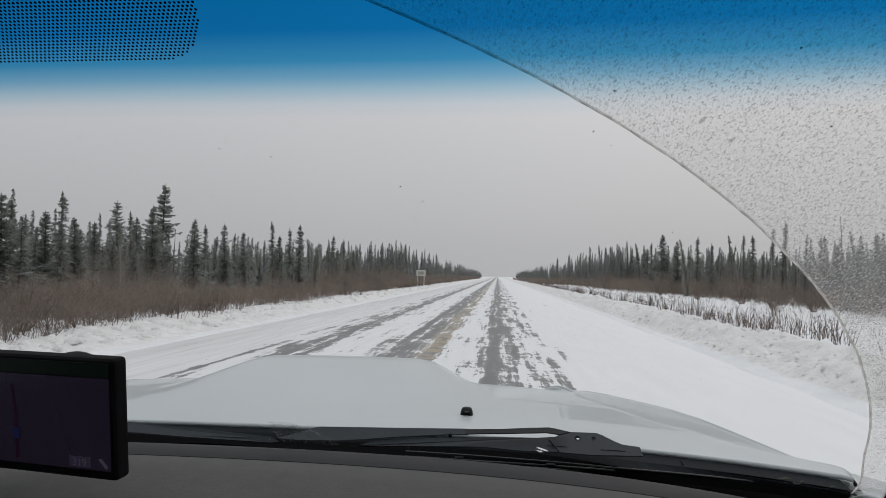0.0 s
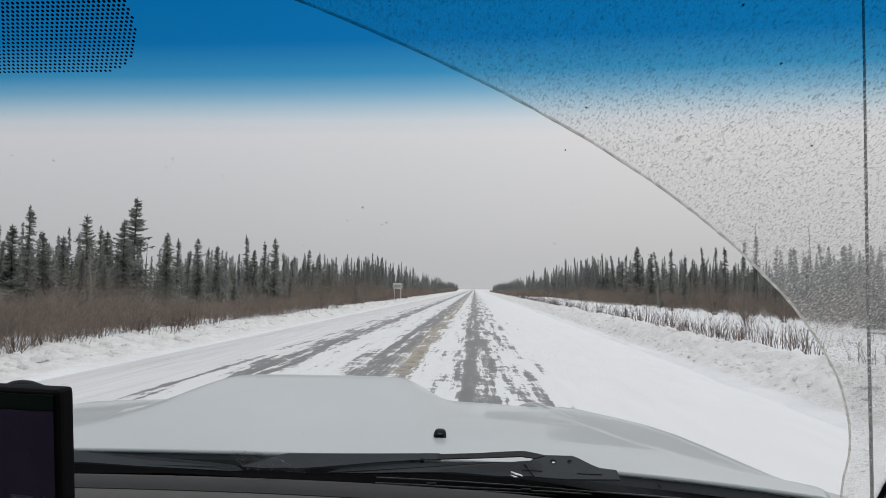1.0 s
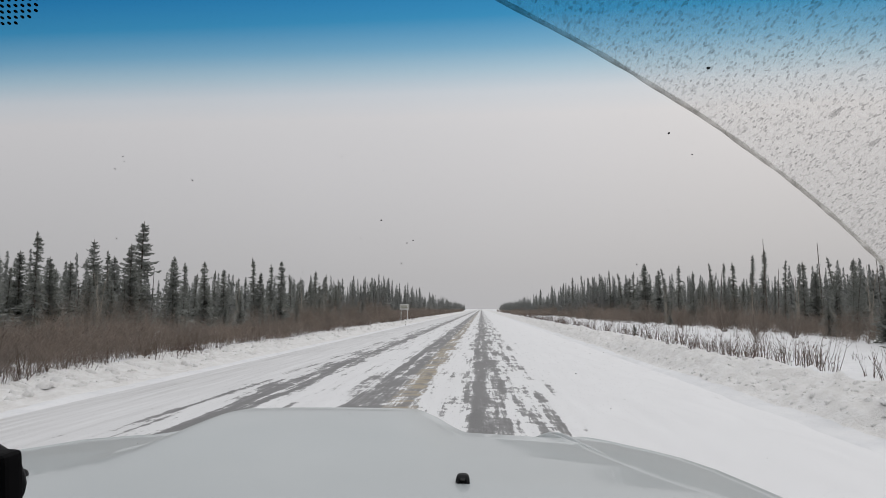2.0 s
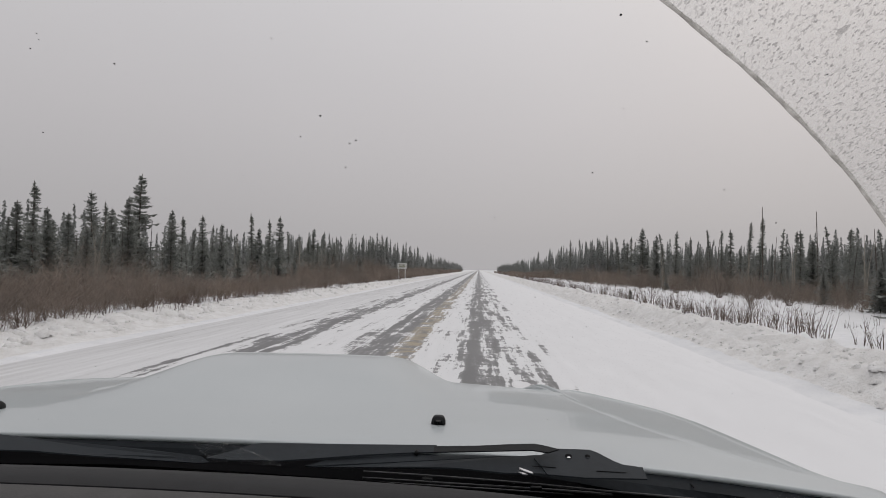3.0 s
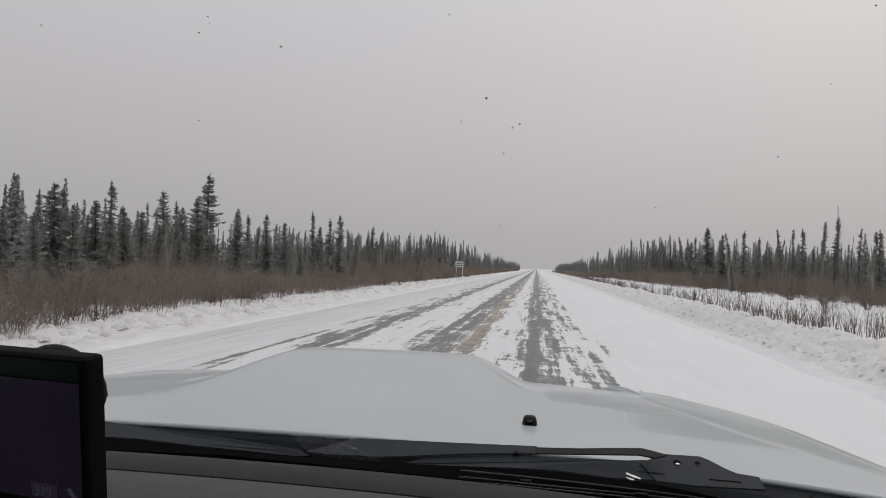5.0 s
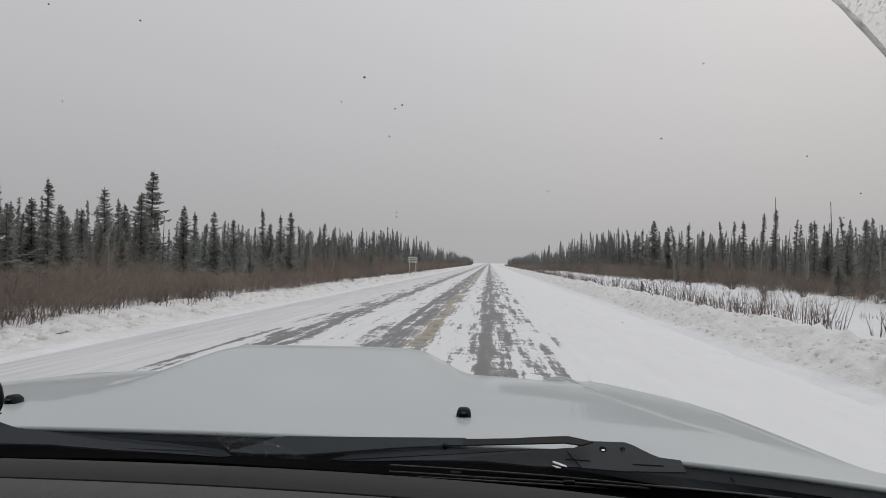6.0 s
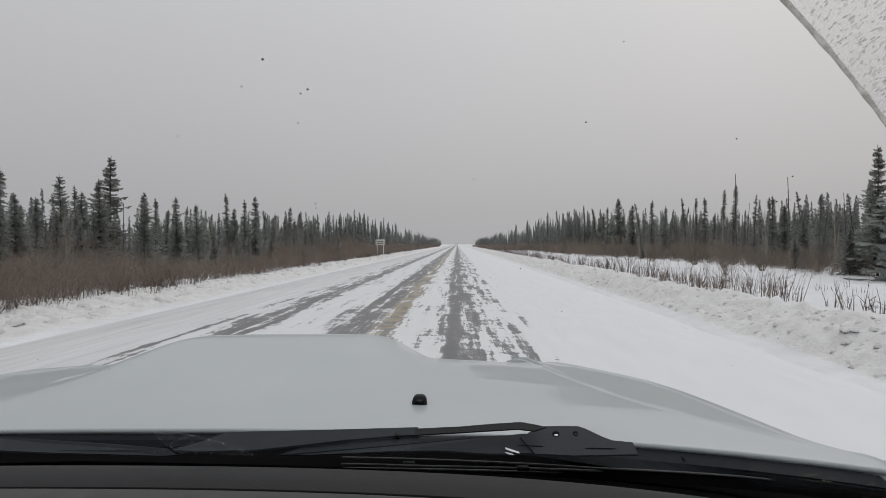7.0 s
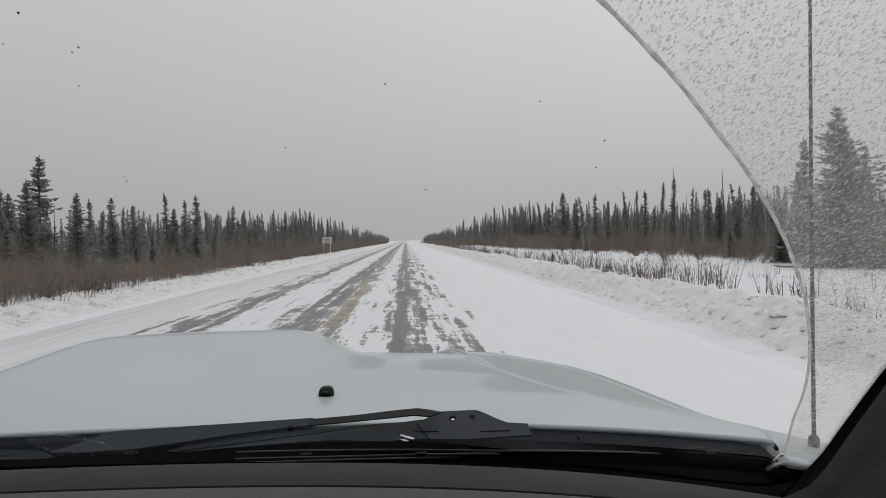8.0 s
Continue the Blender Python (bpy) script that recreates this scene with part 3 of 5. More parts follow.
def make_birch(h, seed):
    """A pale bare trunk with upswept twigs."""
    rnd = random.Random(seed)
    tree = empty("bare_birch", (0, 0, 0), "slender leafless birch with pale trunk", "tree", "bare birches along the road")
    v, f = [], []
    stems = 3
    for s in range(stems):
        lx, ly = rnd.uniform(-0.9, 0.9), rnd.uniform(-0.5, 0.5)
        hh = h * rnd.uniform(0.7, 1.0)
        line = [Vector((0.1 * s + lx * q * q, ly * q * q, hh * q - 0.2 * (q == 0))) for q in lin(0, 1, 6)]
        a_, b_ = tube_data(line, [0.045 - 0.037 * q for q in lin(0, 1, 6)], 6, len(v))
        v += a_
        f += b_
        for _ in range(26):
            q, a = rnd.uniform(0.3, 0.97), rnd.uniform(0, 6.3)
            k = min(4, int(q * 5))
            p = line[k].lerp(line[k + 1], q * 5 - k)
            l = rnd.uniform(0.3, 1.0) * (1.2 - q)
            e = p + Vector((math.cos(a) * l * 0.5, math.sin(a) * l * 0.5, l * 0.9))
            a_, b_ = tube_data([p, p.lerp(e, 0.5) + Vector((0, 0, -0.04)), e], [0.012, 0.008, 0.003], 3, len(v))
            v += a_
            f += b_
    mesh_part("trunk", v[: stems * 36], [q for q in f if max(q) < 36], M_BIRCH, tree)
    mesh_part("limbs", v, [q for q in f if min(q) >= 36], M_BIRCH, tree)
    return tree


FULL = "snow-dusted dark green spruce with drooping boughs behind the roadside willows"
THIN = "narrow dark green black spruce behind the roadside willows"
KINDS = [make_spruce(8.0, 1.9, 1, 4.0, label=FULL, arms=9), make_spruce(8.0, 1.6, 2, 5.5, label=FULL, arms=10), make_spruce(8.0, 2.2, 3, 5.0, label=FULL, arms=12), make_spruce(8.0, 1.35, 4, 5.0, label=FULL, arms=10),
         make_spruce(8.0, 0.85, 5, 7.0, label=THIN, arms=7, club=0.35), make_spruce(8.0, 0.62, 6, 7.5, label=THIN, arms=6, club=0.5, lean=0.35), make_spruce(8.0, 0.72, 7, 7.0, label=THIN, arms=6, club=0.5, lean=-0.7),
         make_spruce(8.0, 0.45, 8, 8.0, label=THIN, arms=5, club=0.7, lean=0.8), make_snag(8.0, 9), make_snag(8.0, 10), make_birch(6.0, 11), make_birch(6.0, 12)]
used = set()


def plant(kind, x, y, h, rnd):
    """A tree of that kind; the first one of each kind is the model itself."""
    base = 6.0 if kind >= 10 else 8.0
    k = h / base
    m = pose(x, y, lie(x, y), rnd.uniform(-1.5, 1.5), rnd.uniform(-1.5, 1.5), rnd.uniform(0, 360))
    wide = 1.22 if kind < 8 else 1.0
    m = m @ Matrix.Diagonal((k * wide * rnd.uniform(0.85, 1.15), k * wide * rnd.uniform(0.85, 1.15), k, 1))
    if kind not in used:
        used.add(kind)
        KINDS[kind].matrix_basis = m
        return KINDS[kind]
    ob = KINDS[kind].copy()
    scene.collection.objects.link(ob)
    for c in KINDS[kind].children:
        d = c.copy()
        scene.collection.objects.link(d)
        d.parent = ob
    ob.matrix_basis = m
    return ob


trees = random.Random(21)
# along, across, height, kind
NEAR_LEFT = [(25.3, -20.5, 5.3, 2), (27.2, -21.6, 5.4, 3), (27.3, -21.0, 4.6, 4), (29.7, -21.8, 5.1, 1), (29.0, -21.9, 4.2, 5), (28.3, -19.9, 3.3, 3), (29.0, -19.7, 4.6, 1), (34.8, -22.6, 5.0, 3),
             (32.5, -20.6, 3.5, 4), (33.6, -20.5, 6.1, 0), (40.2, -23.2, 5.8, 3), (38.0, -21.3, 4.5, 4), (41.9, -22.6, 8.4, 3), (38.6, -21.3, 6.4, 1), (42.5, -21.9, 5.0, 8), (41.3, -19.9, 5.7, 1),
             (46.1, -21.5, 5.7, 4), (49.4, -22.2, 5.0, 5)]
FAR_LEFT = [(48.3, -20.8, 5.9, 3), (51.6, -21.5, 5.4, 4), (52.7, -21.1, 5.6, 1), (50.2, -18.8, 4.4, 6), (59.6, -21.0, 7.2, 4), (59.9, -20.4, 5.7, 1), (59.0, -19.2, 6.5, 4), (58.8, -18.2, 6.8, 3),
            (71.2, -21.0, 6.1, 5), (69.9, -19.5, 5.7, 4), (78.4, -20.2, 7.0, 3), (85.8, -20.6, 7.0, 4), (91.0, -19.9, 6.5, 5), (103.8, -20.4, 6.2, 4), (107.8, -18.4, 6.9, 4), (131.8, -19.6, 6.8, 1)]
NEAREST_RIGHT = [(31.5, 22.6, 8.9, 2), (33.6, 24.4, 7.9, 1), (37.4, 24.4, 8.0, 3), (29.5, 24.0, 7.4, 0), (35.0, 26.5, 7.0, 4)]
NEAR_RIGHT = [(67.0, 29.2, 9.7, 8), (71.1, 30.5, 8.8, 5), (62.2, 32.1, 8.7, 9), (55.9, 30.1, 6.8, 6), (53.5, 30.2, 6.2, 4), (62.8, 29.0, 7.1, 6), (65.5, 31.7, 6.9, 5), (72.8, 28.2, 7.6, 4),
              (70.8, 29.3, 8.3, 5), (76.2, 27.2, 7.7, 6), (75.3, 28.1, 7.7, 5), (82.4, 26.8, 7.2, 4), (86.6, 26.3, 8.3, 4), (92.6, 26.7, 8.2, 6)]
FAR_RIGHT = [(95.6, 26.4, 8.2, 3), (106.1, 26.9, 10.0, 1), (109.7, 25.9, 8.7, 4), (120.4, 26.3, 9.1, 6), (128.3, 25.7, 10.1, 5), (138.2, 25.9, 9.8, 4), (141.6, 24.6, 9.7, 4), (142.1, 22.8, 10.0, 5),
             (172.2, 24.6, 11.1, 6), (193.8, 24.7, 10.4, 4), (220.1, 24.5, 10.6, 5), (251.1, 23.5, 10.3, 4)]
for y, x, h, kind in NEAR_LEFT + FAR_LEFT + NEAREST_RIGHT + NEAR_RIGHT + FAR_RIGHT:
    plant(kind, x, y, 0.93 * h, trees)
for side in (-1, 1):
    for i in range(140):
        y = 6 + 130 * (i / 140) ** 1.15 + trees.uniform(-2, 2)
        x = -(18.0 + trees.random() ** 1.5 * 17) if side < 0 else 27.0 + trees.random() ** 1.5 * 18
        if noise.noise((y * 0.11, side * 7.0, 0.5)) < -0.18:
            x += side * 9
        kind = trees.choice([0, 0, 1, 1, 1, 2, 3, 3, 3, 3, 4, 4, 5, 5, 6, 6, 7, 8, 9, 8] if side < 0 else [1, 1, 3, 3, 3, 4, 4, 5, 5, 6, 6, 6, 7, 7, 8, 8, 9, 9])
        plant(kind, x, y, trees.uniform(3.0, 5.4) * (1.25 if side > 0 else 1.0) * (1.0 if trees.random() < 0.85 else 1.25), trees)
for i in range(34):
    side = -1 if i < 22 else 1
    plant(trees.choice([0, 1, 3, 2]), (-trees.uniform(14.0, 17.5) if side < 0 else trees.uniform(23, 27)), 12 + 95 * trees.random(), trees.uniform(1.4, 3.4), trees)
for i in range(26):
    plant(trees.choice([0, 1, 2, 3, 4]), -trees.uniform(14.0, 24.0) if i < 18 else trees.uniform(23, 30), -46 + 50 * trees.random(), trees.uniform(3.0, 6.0), trees)
plant(2, 10.1, 42.0, 0.85, trees)
for y, x, h in ((27, -16.2, 3.6), (44, -16.5, 4.0), (58, -16, 4.2), (70, -17, 4.4), (52, 25.0, 4.6), (61, 25.2, 4.8), (44, 25.8, 5.0), (84, 24, 4.9)):
    plant(10 + int(y) % 2, x, y, h, trees)


def far_crown(h, r, seed):
    """A spare spruce for the distance: trunk and drooping boughs."""
    rnd = random.Random(seed)
    v = [Vector((-0.05, 0, 0)), Vector((0.05, 0, 0)), Vector((0, 0, h)), Vector((0, -0.05, 0)), Vector((0, 0.05, 0)), Vector((0, 0, h))]
    f = [(0, 1, 2), (3, 4, 5)]
    for i in range(76):
        q = (i + rnd.random()) / 76
        for _ in range(2):
            a, z = rnd.uniform(0, 6.3), h * (0.04 + 0.95 * q) + rnd.uniform(-0.2, 0.2) * (1.1 - q)
            l = r * (1 - q) ** 0.9 * rnd.uniform(0.5, 1.1) + 0.11
            out, side = Vector((math.cos(a), math.sin(a), 0)), Vector((-math.sin(a), math.cos(a), 0))
            w = 0.05 + 0.28 * l
            o = len(v)
            v += [Vector((0, 0, z + 0.12)), Vector((0, 0, z)) + out * l * 0.6 + side * w + Vector((0, 0, -0.3 * l)), Vector((0, 0, z)) + out * l + Vector((0, 0, -0.25 * l)), Vector((0, 0, z)) + out * l * 0.6 - side * w + Vector((0, 0, -0.5 * l))]
            f += [(o, o + 1, o + 2), (o, o + 2, o + 3)]
    return v, f


def woods(name, n, spots, label):
    """Many small distant spruces as one mass."""
    rnd = random.Random(name)
    forms = []
    for s in range(7):
        v, f = far_crown(6.5, (1.0, 0.7, 0.5, 0.8, 0.42, 1.15, 0.6)[s], 40 + s)
        forms.append((np.array([tuple(p) for p in v]), np.array(f)))
    vs_, fs_, o = [], [], 0
    for x, y, h in spots(rnd, n):
        fv, ff = forms[rnd.randrange(7)]
        k, q = h / 6.5, rnd.uniform(0, 6.3)
        c, s = math.cos(q), math.sin(q)
        p = fv * (k, k, k)
        p = np.stack([p[:, 0] * c - p[:, 1] * s + x, p[:, 0] * s + p[:, 1] * c + y, p[:, 2] + lie(x, y) - 0.1], 1)
        vs_.append(p)
        fs_.append(ff + o)
        o += len(p)
    v, f = np.concatenate(vs_), np.concatenate(fs_)
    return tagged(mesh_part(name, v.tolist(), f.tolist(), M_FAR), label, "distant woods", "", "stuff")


def deep(side):
    def spots(rnd, n):
        for _ in range(n):
            y = rnd.uniform(-70, 150)
            yield (-(23 + 40 * rnd.random()) if side < 0 else 34 + 40 * rnd.random()), y, rnd.uniform(3.6, 6.2) * (1.2 if side > 0 else 1.0)
    return spots


def ahead(side):
    def spots(rnd, n):
        for i in range(n):
            y = 125 + 780 * (i / n) ** 1.8
            yield side * ((18.5 if side < 0 else 22.0) + 0.004 * y + 26 * rnd.random() ** 1.6), y + rnd.uniform(-3, 3), rnd.uniform(5.0, 9.0)
    return spots


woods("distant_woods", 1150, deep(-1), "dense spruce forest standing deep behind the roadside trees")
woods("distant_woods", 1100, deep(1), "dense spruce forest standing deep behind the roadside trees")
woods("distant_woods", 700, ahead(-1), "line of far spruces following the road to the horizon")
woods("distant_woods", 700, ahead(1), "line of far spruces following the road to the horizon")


# ---- willow brush and dry stems ----
def brush(name, clumps, stems, spots, height, material, label, twigs=4, thick=0.010, spread=0.75):
    """Leafless shrubs: many thin stems from one root, each with side twigs."""
    rnd = np.random.RandomState(sum(map(ord, label)) % 9999)
    V, F, o = [], [], 0
    for x, y in spots(rnd, clumps):
        hh = height * rnd.uniform(0.4, 1.0) * max(0.35, 0.78 + 0.75 * noise.noise((x * 0.16, y * 0.09, 4.0)) + 0.35 * noise.noise((x * 0.5, y * 0.4, 8.0)))
        z = lie(x, y) - 0.05
        for _ in range(stems):
            a, tilt = rnd.uniform(0, 6.3), rnd.uniform(0.05, spread)
            r0 = rnd.uniform(0, 0.25)
            p = np.array([x + r0 * np.cos(a), y + r0 * np.sin(a), z])
            d = np.array([np.cos(a) * tilt, np.sin(a) * tilt, 1.0]) * hh * rnd.uniform(0.6, 1.0)
            m = p + d * 0.5 + np.append(rnd.uniform(-0.06, 0.06, 2), 0) * hh
            e = p + d
            w = thick * rnd.uniform(0.7, 1.3)
            u, s = np.array([np.cos(a + 1.2), np.sin(a + 1.2), 0]), np.array([-np.sin(a + 1.2), np.cos(a + 1.2), 0])
            V += [p + u * w, p - u * w * 0.5 + s * w * 0.86, p - u * w * 0.5 - s * w * 0.86, m + u * w * 0.7, m - u * w * 0.35 + s * w * 0.6, m - u * w * 0.35 - s * w * 0.6, e]
            F += [(o, o + 1, o + 4, o + 3), (o + 1, o + 2, o + 5, o + 4), (o + 2, o, o + 3, o + 5), (o + 3, o + 4, o + 6), (o + 4, o + 5, o + 6), (o + 5, o + 3, o + 6)]
            o += 7
            for _ in range(twigs):
                q = rnd.uniform(0.3, 0.95)
                b = p + (m - p) * 2 * q if q < 0.5 else m + (e - m) * (2 * q - 1)
                g = b + np.append(rnd.uniform(-0.42, 0.42, 2), rnd.uniform(0.1, 0.5)) * hh * 0.5
                V += [b + u * w * 0.5, b - u * w * 0.5 + (0, 0, w), g]
                F.append((o, o + 1, o + 2))
                o += 3
    return tagged(mesh_part(name, V, F, material), label, "shrubs", "", "stuff")


def strip(x0, x1, y0, y1, power=1.6, ragged=0.0, near=0.0, bunch=-9.0):
    """Spots between two lines along the road; nearer the road at its start, or gathered in bunches."""
    def spots(rnd, n):
        for _ in range(n):
            for _ in range(40):
                y = y0 + (y1 - y0) * rnd.uniform() ** power
                if noise.noise((y * 0.42, x0, 13.0)) + 0.6 * noise.noise((y * 1.5, x0, 17.0)) > bunch:
                    break
            off = near * (1 - smooth01(17, 34, y)) + ragged * noise.noise((y * 0.13, x0, 2.0)) + 0.4 * ragged * noise.noise((y * 0.6, x0, 6.0))
            yield rnd.uniform(x0, x1) + off, y
    return spots


brush("willow_brush", 2300, 10, strip(-15.4, -9.8, 5, 190, 1.6, 1.3, 0.8), 1.5, M_BRUSH, "dense leafless reddish brown willow brush before the spruces", 22, 0.0045, 0.95)
brush("willow_brush", 900, 12, strip(22.0, 28.0, 14, 200, 1.3, 1.6), 2.6, M_BRUSH, "dense leafless reddish brown willow brush across the snowfield", 20, 0.006, 0.9)
brush("willow_brush", 340, 12, strip(-18.5, -14.5, 8, 170, 1.4, 2.0), 2.7, M_BRUSH, "tall leafless brown alder and willow stems among the spruces", 18, 0.006)
brush("willow_brush", 420, 12, strip(24.0, 29.0, 14, 180, 1.3, 1.6), 3.6, M_BRUSH, "tall leafless brown alder stems at the edge of the spruces", 18, 0.007)
brush("willow_brush", 460, 14, strip(-18, -10.4, 170, 420, 1.2), 2.0, M_BRUSH, "far brown willow brush beside the road", 4, 0.03)
brush("willow_brush", 460, 14, strip(10, 25, 170, 420, 1.2), 2.2, M_BRUSH, "far brown willow brush beyond the ditch", 4, 0.03)
brush("willow_brush", 380, 9, strip(-17.0, -11.5, 52, 200, 1.3, 1.6), 3.0, M_BRUSH, "taller leafless brown willow thicket farther along the road", 18, 0.009, 0.8)
brush("willow_brush", 380, 9, strip(18.5, 25.0, 85, 230, 1.2, 1.6), 3.4, M_BRUSH, "taller leafless brown willow thicket beyond the snowfield", 18, 0.011, 0.8)
brush("dry_stems", 520, 4, strip(7.2, 11.0, 7, 130, 1.25, 0.6, 0.0, 0.06), 1.5, M_TWIG, "dry brown shrub stems sticking out of the snow", 4, 0.009, 0.42)
brush("dry_stems", 160, 3, strip(10.5, 20, 12, 90, 1.2, 0.0, 0.0, 0.1), 1.0, M_TWIG, "short dry stems poking through the snowfield", 2, 0.010, 0.4)
brush("dry_stems", 320, 6, strip(-10.5, -9.1, 5, 130, 1.5, 0.5), 0.85, M_TWIG, "short dry stems at the edge of the snowbank", 4, 0.008)


# ---- single willow shrubs ----
def make_shrub(seed):
    """A fan of stems from one root, bushy above."""
    rnd = random.Random(seed)
    shrub = empty("willow_shrub", (0, 0, 0), "rounded leafless willow shrub with fanned brown stems", "shrub", "willow shrubs by the road")
    sv_, sf_, tv, tf = [], [], [], []
    for _ in range(34):
        a, tilt, h = rnd.uniform(0, 6.3), rnd.uniform(0.1, 1.0), rnd.uniform(1.0, 1.9)
        h *= 1 - 0.35 * tilt
        out = Vector((math.cos(a), math.sin(a), 0))
        pts = [out * 0.12 * rnd.random() + Vector((0, 0, -0.08))]
        for q in (0.35, 0.7, 1.0):
            pts.append(out * tilt * h * q ** 0.8 + Vector((rnd.uniform(-0.05, 0.05), rnd.uniform(-0.05, 0.05), h * q)))
        a_, b_ = tube_data(pts, [0.010, 0.007, 0.005, 0.002], 4, len(sv_))
        sv_ += a_
        sf_ += b_
        for _ in range(34):
            q = rnd.uniform(0.3, 1.0)
            k = 1 if q < 0.7 else 2
            p = pts[k].lerp(pts[k + 1], (q - (0.35, 0.7)[k - 1]) / 0.35 if q > 0.35 else 0)
            e = p + Vector((rnd.uniform(-0.3, 0.3), rnd.uniform(-0.3, 0.3), rnd.uniform(0.1, 0.45))) * 0.8
            o = len(tv)
            tv += [p, p + Vector((0.008, 0.004, 0.004)), e]
            tf.append((o, o + 1, o + 2))
    mesh_part("stems", sv_, sf_, M_BRUSH, shrub)
    tagged(mesh_part("twigs", tv, tf, M_BRUSH, shrub), kind="stuff")
    return shrub


shrubs = [make_shrub(s) for s in (61, 62, 63)]
sr = random.Random(77)
spots = [(-11.0, 14.5, 0.9), (-10.6, 20.5, 0.8), (-11.2, 24.0, 1.0), (-10.5, 29.0, 0.6), (-10.8, 33.5, 0.9), (-10.4, 40.0, 0.6), (-11.0, 47.0, 0.9), (-10.6, 58.0, 0.8), (-11.0, 74.0, 0.9),
         (20.8, 50.0, 1.3), (21.2, 57.0, 1.5), (20.2, 66.0, 1.2), (21.0, 44.0, 1.2), (20.5, 82.0, 1.2), (16.0, 38.0, 0.7)]
for i, (x, y, k) in enumerate(spots):
    m = pose(x, y, lie(x, y), 0, 0, sr.uniform(0, 360))
    if i < 3:
        shrubs[i].matrix_basis = m @ Matrix.Scale(k, 4)
    else:
        ob = copy_thing(shrubs[i % 3], m)
        ob.matrix_basis = m @ Matrix.Scale(k, 4)


# ---- road sign ----
def make_sign(x, y):
    sign = empty("road_sign", (x, y, lie(x, y)), "white road sign board with olive lettering bars on two posts", "road sign")
    for px in (-0.42, 0.42):
        slab("post", (0.09, 0.09, 2.3), (px, 0.0, 0.95), M_SIGN, sign, bevel=0.008)
    panel = slab("panel", (1.22, 0.03, 0.74), (0, -0.065, 1.72), M_SIGN, sign, bevel=0.006)
    for bx, bz, bw in ((0.0, 1.84, 0.80), (0.0, 1.60, 0.84)):
        slab("lettering_bar", (bw, 0.008, 0.13), (bx, -0.085, bz), M_SIGNBAR, panel, "olive lettering bar", bevel=0.002)
    for bx in (-0.53, 0.53):
        slab("edge_strip", (0.04, 0.01, 0.66), (bx, -0.084, 1.72), M_SIGNBAR, panel, bevel=0.002)
    return sign


make_sign(-9.7, 84.0)


# ---- the car ----
car = empty("car", (0, 0, 0), "white off-road car with a hood bulge, standing on the snowy road", "car")
SIN, COS = 0.562, 0.827


def on_glass(x, s, h=0.0):
    """A place on the windscreen: x across, s up along it, h outward."""
    x_ = min(abs(x), 0.85)
    return Vector((x, 0.738 - 0.045 * x_**2 - 0.3 * x_**6 - COS * s + SIN * h, 1.27 + SIN * s + COS * h))


def glass_edge(s):
    """Half the width of the windscreen at height s."""
    return curve([(-0.20, 0.825), (0.0, 0.787), (0.16, 0.749), (0.72, 0.63)], s)


def outside(p, gap=0.004):
    """Keeps a part of the body in front of the windscreen."""
    x, y, z = p
    base = on_glass(x, 0.0)
    if SIN * (y - base.y) + COS * (z - base.z) < gap:
        y = base.y + (gap - COS * (z - base.z)) / SIN
    return Vector((x, y, z))


HOOD_Z = [(0.70, 1.2595), (0.85, 1.2558), (0.967, 1.2568), (1.2, 1.2442), (1.5, 1.216), (1.7, 1.186), (1.9, 1.147), (2.05, 1.088), (2.12, 1.03), (2.16, 0.94)]


def hood_z(x, y):
    bulge = 0.053 * smooth01(0.93, 1.45, y) * (1 - smooth01(0.165, 0.31, abs(x)))
    return curve(HOOD_Z, y) - 0.072 * x * x * (0.25 + 0.75 * smooth01(0.72, 1.25, y)) + bulge


def seam(y):
    return curve([(0.72, 0.752), (0.775, 0.772), (0.786, 0.770), (0.806, 0.751), (0.86, 0.702), (0.932, 0.666), (1.02, 0.64), (1.21, 0.597), (1.38, 0.565), (1.67, 0.54), (2.16, 0.47)], y)


def rear(x):
    return 0.845 - 0.31 * abs(x) ** 3.6


def hood_at(u, v):
    x = u * 0.70
    for _ in range(4):
        y = rear(x) + v * (2.16 - rear(x))
        x = u * seam(y)
    lip = 0.0025 * smooth01(0.972, 0.986, abs(u)) - 0.010 * smooth01(0.988, 1.0, abs(u)) - 0.006 * (1 - smooth01(0.0, 0.02, v))
    return (x, y, hood_z(x, y) + lip * (0.15 + 0.85 * smooth01(0.02, 0.12, v)))


hu = [-1, -0.992, -0.984, -0.972, -0.96, -0.945, -0.93] + lin(-0.9, 0.9, 61) + [0.93, 0.945, 0.96, 0.972, 0.984, 0.992, 1]
hv = [0, 0.006, 0.014, 0.022, 0.04] + lin(0.06, 1, 56)
v, f = sheet(hood_at, hu, hv, (0, 0, -0.005))
mesh_part("hood", v, [tuple(reversed(q)) for q in f], M_PAINT, car, "white hood with a broad raised bulge", True)


def outer(y, side=1):
    if side < 0:
        return curve([(0.66, 0.85), (0.80, 0.862), (0.90, 0.81), (1.0, 0.786), (1.275, 0.783), (1.45, 0.748), (1.585, 0.698), (1.8, 0.62), (2.0, 0.56), (2.2, 0.50)], y)
    return curve([(0.66, 0.85), (0.80, 0.862), (0.90, 0.842), (1.0, 0.815), (1.275, 0.808), (1.42, 0.80), (1.55, 0.772), (1.62, 0.735), (1.70, 0.67), (1.8, 0.61), (2.0, 0.56), (2.2, 0.50)], y)


